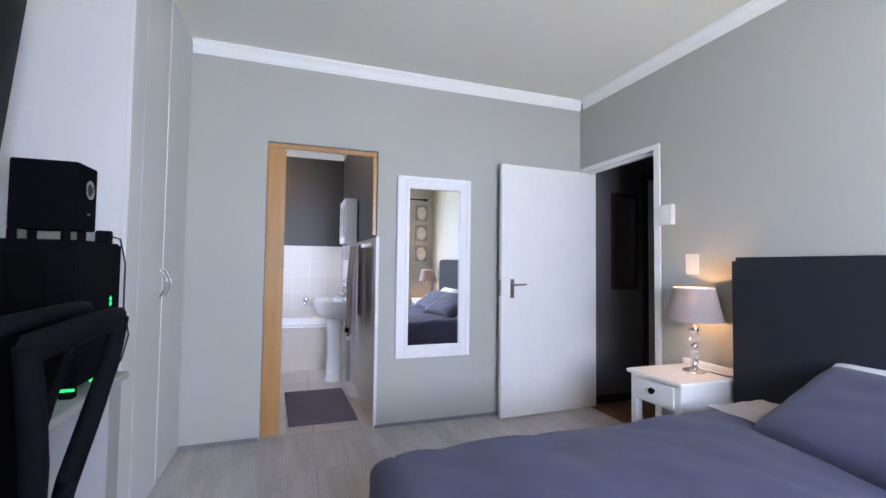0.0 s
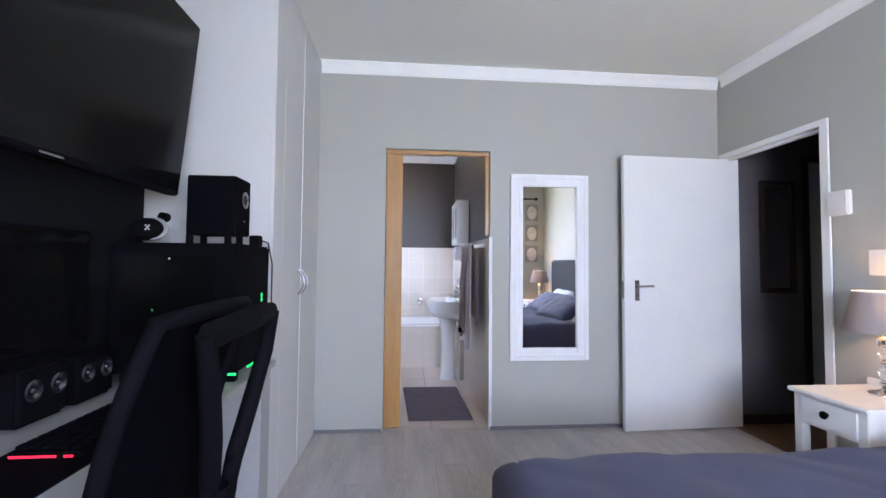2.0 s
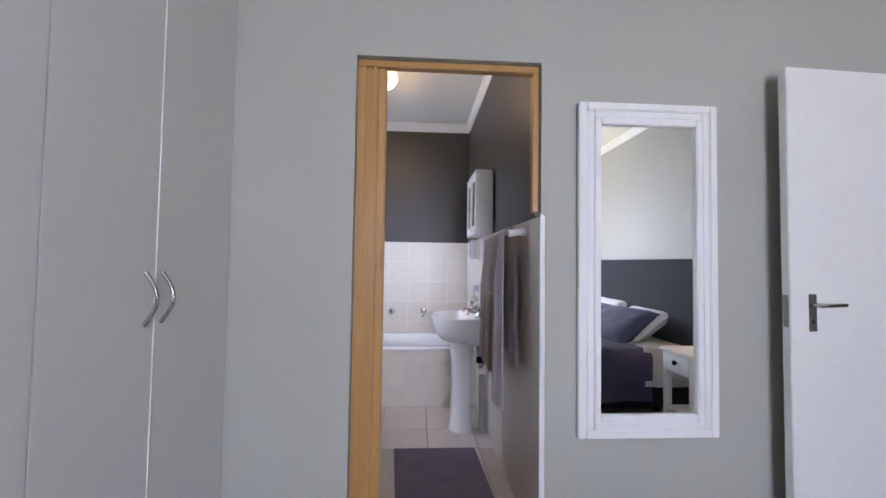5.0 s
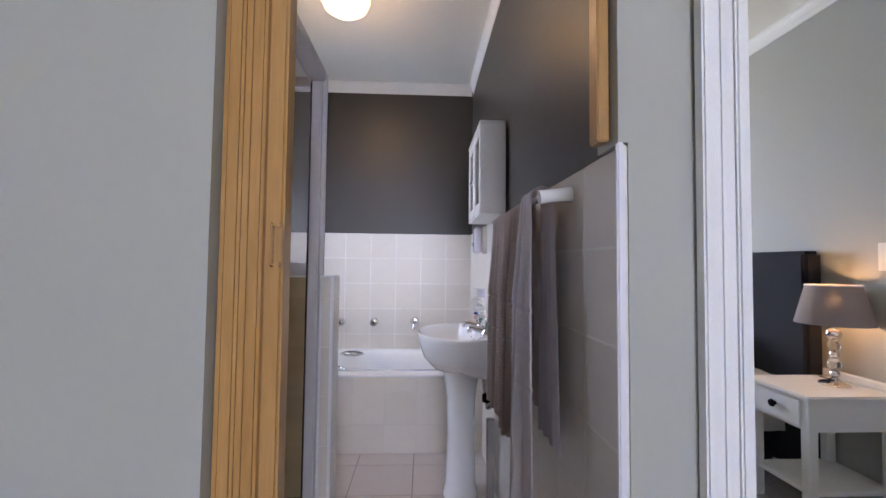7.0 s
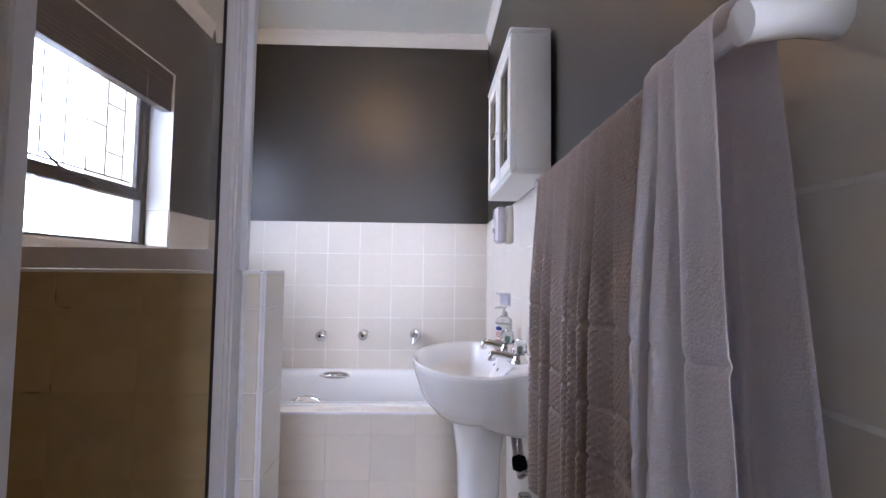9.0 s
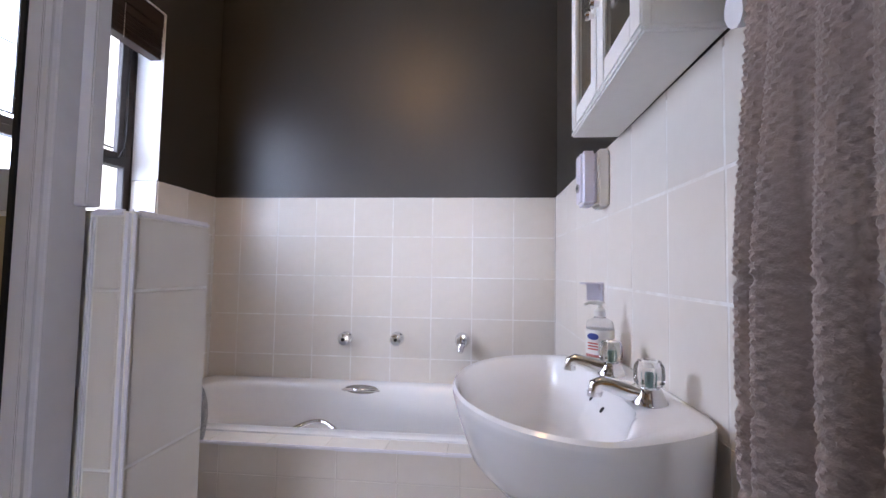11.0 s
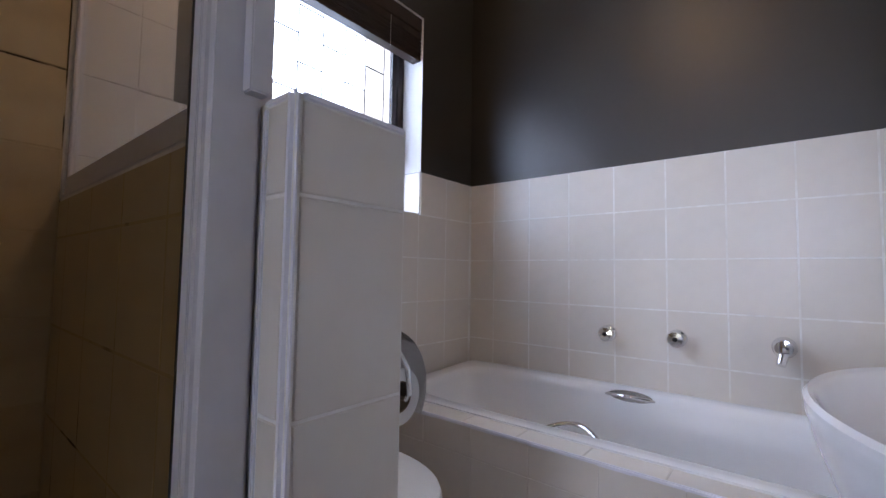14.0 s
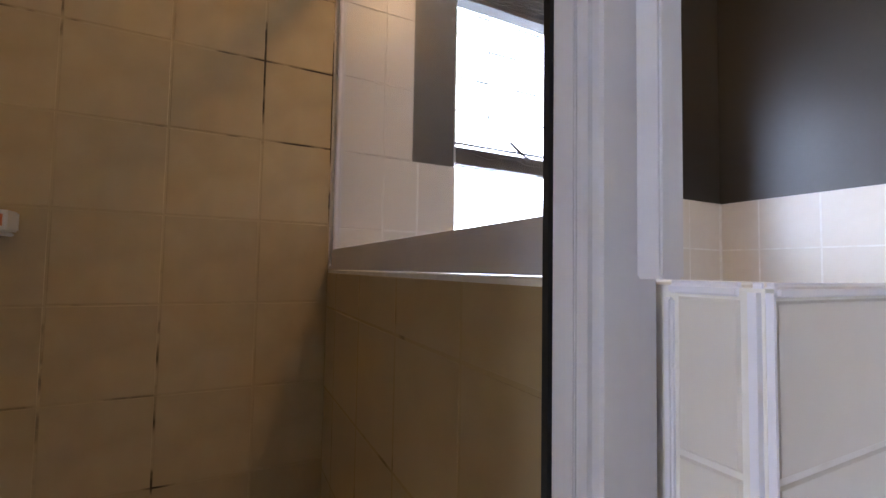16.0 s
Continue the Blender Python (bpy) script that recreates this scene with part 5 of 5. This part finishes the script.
def back_fn(u, v):
    a = (u - 0.5) * 2
    w = 0.215 + 0.012 * math.sin(v * 3.0)
    return Vector((0.035 * (1 - a * a) + 0.165 + 0.10 * v - 0.03 * math.sin(v * math.pi), w * a, 0.55 + 0.545 * v + 0.012 * (1 - a * a) * v))


def chp(name, bm, m_, label="", smooth=True):
    bm.transform(CHM)
    return part(name, bm, m_, ch, label, smooth)


chp("backrest", grid(back_fn, 24, 18, 0.008), BLACKM, "black mesh backrest")
rim = [back_fn(i / 12, 1) for i in range(13)] + [back_fn(1, 1 - i / 10) for i in range(1, 11)] + [back_fn(1 - i / 12, 0) for i in range(1, 13)] + [back_fn(0, i / 10) for i in range(1, 10)]
chp("back_frame", tube(rim, 0.016, 10, closed=True), BLACK)
for s in (1, -1):
    chp("rear_arm", tube([(0.338, 0.205 * s, 1.075), (0.332, 0.168 * s, 0.98), (0.315, 0.110 * s, 0.86), (0.298, 0.068 * s, 0.76), (0.288, 0.055 * s, 0.69), (0.272, 0.075 * s, 0.62), (0.235, 0.105 * s, 0.54), (0.12, 0.12 * s, 0.44)], [0.017, 0.019, 0.020, 0.020, 0.020, 0.020, 0.019, 0.018], 12), BLACK)
chp("rear_bar", tube(arc((0.338, -0.208, 1.070), (0.338, 0.208, 1.070), (0.02, 0, 0.012), 14), [0.012] * 15, 12, flat=2.2), BLACK)
chp("spine", tube([(0.285, 0, 0.72), (0.295, 0, 0.64), (0.315, 0, 0.55), (0.29, 0, 0.46), (0.16, 0, 0.405), (0.0, 0, 0.40)], [0.026, 0.026, 0.026, 0.027, 0.027, 0.026], 12), BLACK)
chp("seat", box(-0.27, 0.20, -0.25, 0.25, 0.42, 0.49, 0.03, seg=4), BLACKM, "black padded seat")
for s in (1, -1):
    chp("arm_post", tube([(0.10, 0.25 * s, 0.42), (0.09, 0.29 * s, 0.48), (0.02, 0.30 * s, 0.60), (-0.01, 0.30 * s, 0.635)], 0.018, 10), BLACK)
    chp("armrest", box(-0.15, 0.10, 0.26 if s > 0 else -0.34, 0.34 if s > 0 else -0.26, 0.63, 0.66, 0.012), BLACK)
chp("gas_lift", cyl((-0.02, 0, 0.10), (-0.02, 0, 0.42), 0.028), BLACK)
for i in range(5):
    a = i * 2 * math.pi / 5
    c, s = math.cos(a), math.sin(a)
    chp("foot_spoke", tube([(-0.02, 0, 0.11), (-0.02 + 0.15 * c, 0.15 * s, 0.10), (-0.02 + 0.28 * c, 0.28 * s, 0.075)], [0.026, 0.022, 0.016], 10), BLACK)
    chp("caster", cyl((-0.02 + 0.28 * c - 0.018 * s, 0.28 * s + 0.018 * c, 0.03), (-0.02 + 0.28 * c + 0.018 * s, 0.28 * s - 0.018 * c, 0.03), 0.03, seg=18), BLACK)

# ---------------- tiles and planks ----------------
MESHES = {}


def piece_mesh(w, h, d, material):
    """A flat piece with chamfered edges: face at z = d, back at z = 0, from the middle of its outline."""
    key = (round(w, 4), round(h, 4), d, material.name)
    if key not in MESHES:
        c = min(0.0016, d * 0.5)
        bm = bmesh.new()
        lo = [bm.verts.new((sx * w / 2, sy * h / 2, z)) for z in (0, d - c) for sx, sy in ((-1, -1), (1, -1), (1, 1), (-1, 1))]
        hi = [bm.verts.new((sx * (w / 2 - c), sy * (h / 2 - c), d)) for sx, sy in ((-1, -1), (1, -1), (1, 1), (-1, 1))]
        for a, b in ((lo[:4], lo[4:]), (lo[4:], hi)):
            for i in range(4):
                j = (i + 1) % 4
                bm.faces.new((a[i], a[j], b[j], b[i]))
        bm.faces.new(hi)
        me = bpy.data.meshes.new("piece")
        bm.to_mesh(me)
        bm.free()
        me.materials.append(material)
        MESHES[key] = me
    return MESHES[key]


def cut(r, hole):
    """What is left of the rectangle r = (u0, u1, v0, v1) outside the hole."""
    u0, u1, v0, v1 = r
    a0, a1, b0, b1 = hole
    if u1 <= a0 or u0 >= a1 or v1 <= b0 or v0 >= b1:
        return [r]
    out = []
    if u0 < a0:
        out.append((u0, a0, v0, v1))
    if u1 > a1:
        out.append((a1, u1, v0, v1))
    m0, m1 = max(u0, a0), min(u1, a1)
    if v0 < b0:
        out.append((m0, m1, v0, b0))
    if v1 > b1:
        out.append((m0, m1, b1, v1))
    return out


def field(name, parent, origin, u, v, us, vs, material, depth, gap=0.0038, hole=None, slope=0.0, jitter=0.0):
    """Pieces between the joint lines us and vs on the plane through origin along u and v."""
    u, v, origin = Vector(u), Vector(v), Vector(origin)
    n = u.cross(v)
    base = Matrix((u, v, n)).transposed().to_4x4()
    for u0, u1 in zip(us, us[1:]):
        for v0, v1 in zip(vs, vs[1:]):
            rects = cut((u0, u1, v0, v1), hole) if hole else [(u0, u1, v0, v1)]
            for a0, a1, b0, b1 in rects:
                w, h = a1 - a0 - gap, b1 - b0 - gap
                if w < 0.012 or h < 0.012:
                    continue
                ob = new(name, piece_mesh(w, h, depth, material))
                ob.parent = parent
                c = origin + u * ((a0 + a1) / 2) + v * ((b0 + b1) / 2 + slope * (a0 + a1) / 2) + n * (random.random() * jitter)
                tilt = Matrix.Rotation(slope, 4, "Z") @ Matrix.Rotation((random.random() - 0.5) * 0.0016, 4, "X") @ Matrix.Rotation((random.random() - 0.5) * 0.0016, 4, "Y")
                ob.matrix_basis = ORG[parent.name] @ Matrix.Translation(c) @ base @ tilt


def steps(a, b, start, pitch):
    """Joint lines at start + k * pitch that lie between a and b, with both ends."""
    k0 = math.ceil((a + 0.012 - start) / pitch)
    out = [a]
    k = k0
    while start + k * pitch < b - 0.012:
        out.append(start + k * pitch)
        k += 1
    return out + [b]


PIT = 0.2035
SLOPE = 0.0112
# grout beds
gb_e = solo("tiled_wall_east", box(0.9974, 1.0064, 0.004, FARY - 0.006, 0, 1.415), GROUT, "cream square wall tiles with white grout", "tiles", "structure")
gb_n = solo("tiled_wall_north", box(LX, 0.9973, FARY - 0.0026, FARY + 0.0064, 0, TT - 0.002), GROUT, "cream square wall tiles with white grout", "tiles", "structure")
gw = box(LX - 0.0064, LX + 0.0026, HY1, WY0, 0, TT - 0.002)
box(LX - 0.0064, LX + 0.0026, WY1, FARY, 0, TT - 0.002, bm=gw)
box(LX - 0.0064, LX + 0.0026, WY0, WY1, 0, WZ0 - 0.009, bm=gw)
gb_w = solo("tiled_wall_west", gw, GROUT, "cream square wall tiles with white grout", "tiles", "structure")
SHT = 2.06
gb_s = solo("shower_wall_west", box(LX - 0.0064, LX + 0.0021, 0.1085, HY0, 0, SHT), DGROUT, "shower tiles coloured as in weak warm light, with mouldy grout", "tiles", "structure")
gb_d = solo("shower_wall_south", box(LX, 0.14, 0.1005, 0.1070, 0, SHT), DGROUT, "shower tiles coloured as in weak warm light, with mouldy grout", "tiles", "structure")
rows = steps(0.0, 1.420, 1.420, PIT)
field("tile", gb_e, (1.0045, 0, 0), (0, -1, 0), (0, 0, 1), [-y for y in reversed(steps(0.004, FARY - 0.006, 0.207, 0.2008))], rows, TILE, 0.0075, slope=-SLOPE)
rows = steps(0.0, TT, TT, PIT)
field("tile", gb_n, (0, FARY + 0.0045, 0), (1, 0, 0), (0, 0, 1), steps(LX, 0.9965, 0.9965, PIT), rows, TILE, 0.0075)
field("tile", gb_w, (LX - 0.0045, 0, 0), (0, 1, 0), (0, 0, 1), steps(HY1, FARY - 0.004, 0.643, PIT), rows, TILE, 0.0075, hole=(WY0, WY1, WZ0, 3))
rows = steps(0.0, SHT, TT, 0.1975)
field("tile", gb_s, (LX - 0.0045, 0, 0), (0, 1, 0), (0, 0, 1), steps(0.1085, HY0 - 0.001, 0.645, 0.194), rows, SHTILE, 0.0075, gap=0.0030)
SHE = 1.236
gu = box(LX - 0.0064, LX + 0.0012, HY0, HY1, HZ, SHT)
box(LX - 0.0064, LX + 0.0012, HY1, SHE, TT, SHT, bm=gu)
gx2 = solo("shower_wall_upper", gu, AGROUT, "cream tiles beside the shower window", "tiles", "structure")
field("tile", gx2, (LX - 0.0045, 0, 0), (0, 1, 0), (0, 0, 1), [HY0, HY1], steps(HZ + 0.001, SHT, TT, PIT), TILE, 0.0075, gap=0.0018)
field("tile", gx2, (LX - 0.0045, 0, 0), (0, 1, 0), (0, 0, 1), [HY1, SHE - 0.001], steps(TT + 0.001, SHT, TT, PIT), TILE, 0.0075, gap=0.0018)
solo("half_wall_shower_grout", box(LX, 0.1370, HY0 + 0.0004, HY0 + 0.0014, 0.12, HZ - 0.008), DGROUT, "mouldy grout on the shower side of the half wall", "grout", "structure")
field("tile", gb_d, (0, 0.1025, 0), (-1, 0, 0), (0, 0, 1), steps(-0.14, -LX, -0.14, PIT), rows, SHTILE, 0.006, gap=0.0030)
# window reveal tiles
gr = solo("reveal_bed", box(-0.905, LX - 0.002, WY0, WY1, WZ0 - 0.0085, WZ0 - 0.006), GROUT, "white tiled window sill", "window sill", "structure")
field("tile", gr, (0, 0, WZ0 - 0.006), (0, 1, 0), (-1, 0, 0), steps(WY0, WY1, 0.643, PIT), [0.782, 0.905], TILE, 0.006)
field("tile", gr, (0, WY1 - 0.0002, 0), (1, 0, 0), (0, 0, 1), [-0.905, -0.781], [WZ0, 1.449], TILE, 0.006)
field("tile", gr, (0, WY0 + 0.0002, 0), (-1, 0, 0), (0, 0, 1), [0.781, 0.905], [WZ0, 1.449], TILE, 0.006)
# half wall tiles: end, shower side, bathroom side, top
hrows = steps(0.0, HZ - 0.006, 0.836, PIT)
field("tile", half, (HX - 0.006, 0, 0), (0, 1, 0), (0, 0, 1), [HY0 + 0.0070, HY1 - 0.001], hrows, TILE, 0.006, gap=0.003)
field("tile", half, (0, HY0 + 0.006, 0), (1, 0, 0), (0, 0, 1), [PX1 + 0.0065, HX - 0.0110], hrows, TILE, 0.006, gap=0.003)
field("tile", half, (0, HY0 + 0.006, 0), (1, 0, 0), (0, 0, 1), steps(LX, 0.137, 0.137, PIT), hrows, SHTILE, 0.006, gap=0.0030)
field("tile", half, (0, HY1 - 0.006, 0), (-1, 0, 0), (0, 0, 1), steps(-HX + 0.001, -LX, -HX, PIT), hrows, TILE, 0.006, gap=0.003)
field("tile", half, (0, 0, HZ - 0.006), (1, 0, 0), (0, 1, 0), steps(LX, HX - 0.013, HX - 0.01, PIT), [HY0 + 0.001, HY1], TILE, 0.006, gap=0.003)
# tub apron and ledge
field("tile", apron, (0, TF + 0.006, 0), (1, 0, 0), (0, 0, 1), steps(LX + 0.001, RX - 0.004, 0.574, PIT), steps(0, TZ - 0.020, 0.383, PIT), TILE, 0.006, gap=0.0014)
field("tile", apron, (0, 0, TZ - 0.0215), (1, 0, 0), (0, 1, 0), steps(LX + 0.001, RX - 0.004, 0.124, PIT), [TF + 0.001, 2.046], TILE, 0.007, gap=0.003)
solo("bath_edge_trim", box(LX + 0.002, RX - 0.004, TF - 0.003, TF + 0.007, TZ - 0.026, TZ - 0.0135, 0.003), BEAD, "white trim along the bath ledge", "tile trim", "structure")
# bathroom floor
field("floor_tile", floor_bath, (0, 0, -0.005), (1, 0, 0), (0, 1, 0), steps(LX, 1.004, 0.228, 0.336), steps(0.045, FARY, 1.795, 0.342), FTILE, 0.005, gap=0.005)
# bedroom planks
xs = steps(-0.98, 2.86, -0.98, 0.192)
for i, (x0, x1) in enumerate(zip(xs, xs[1:])):
    ys = steps(-4.50, 0.038, -4.4 + (i * 0.47) % 1.25, 1.285)
    field("plank", floor_bed, (0, 0, -0.006), (1, 0, 0), (0, 1, 0), [x0, x1], ys, LAMIN, 0.006, gap=0.0008)
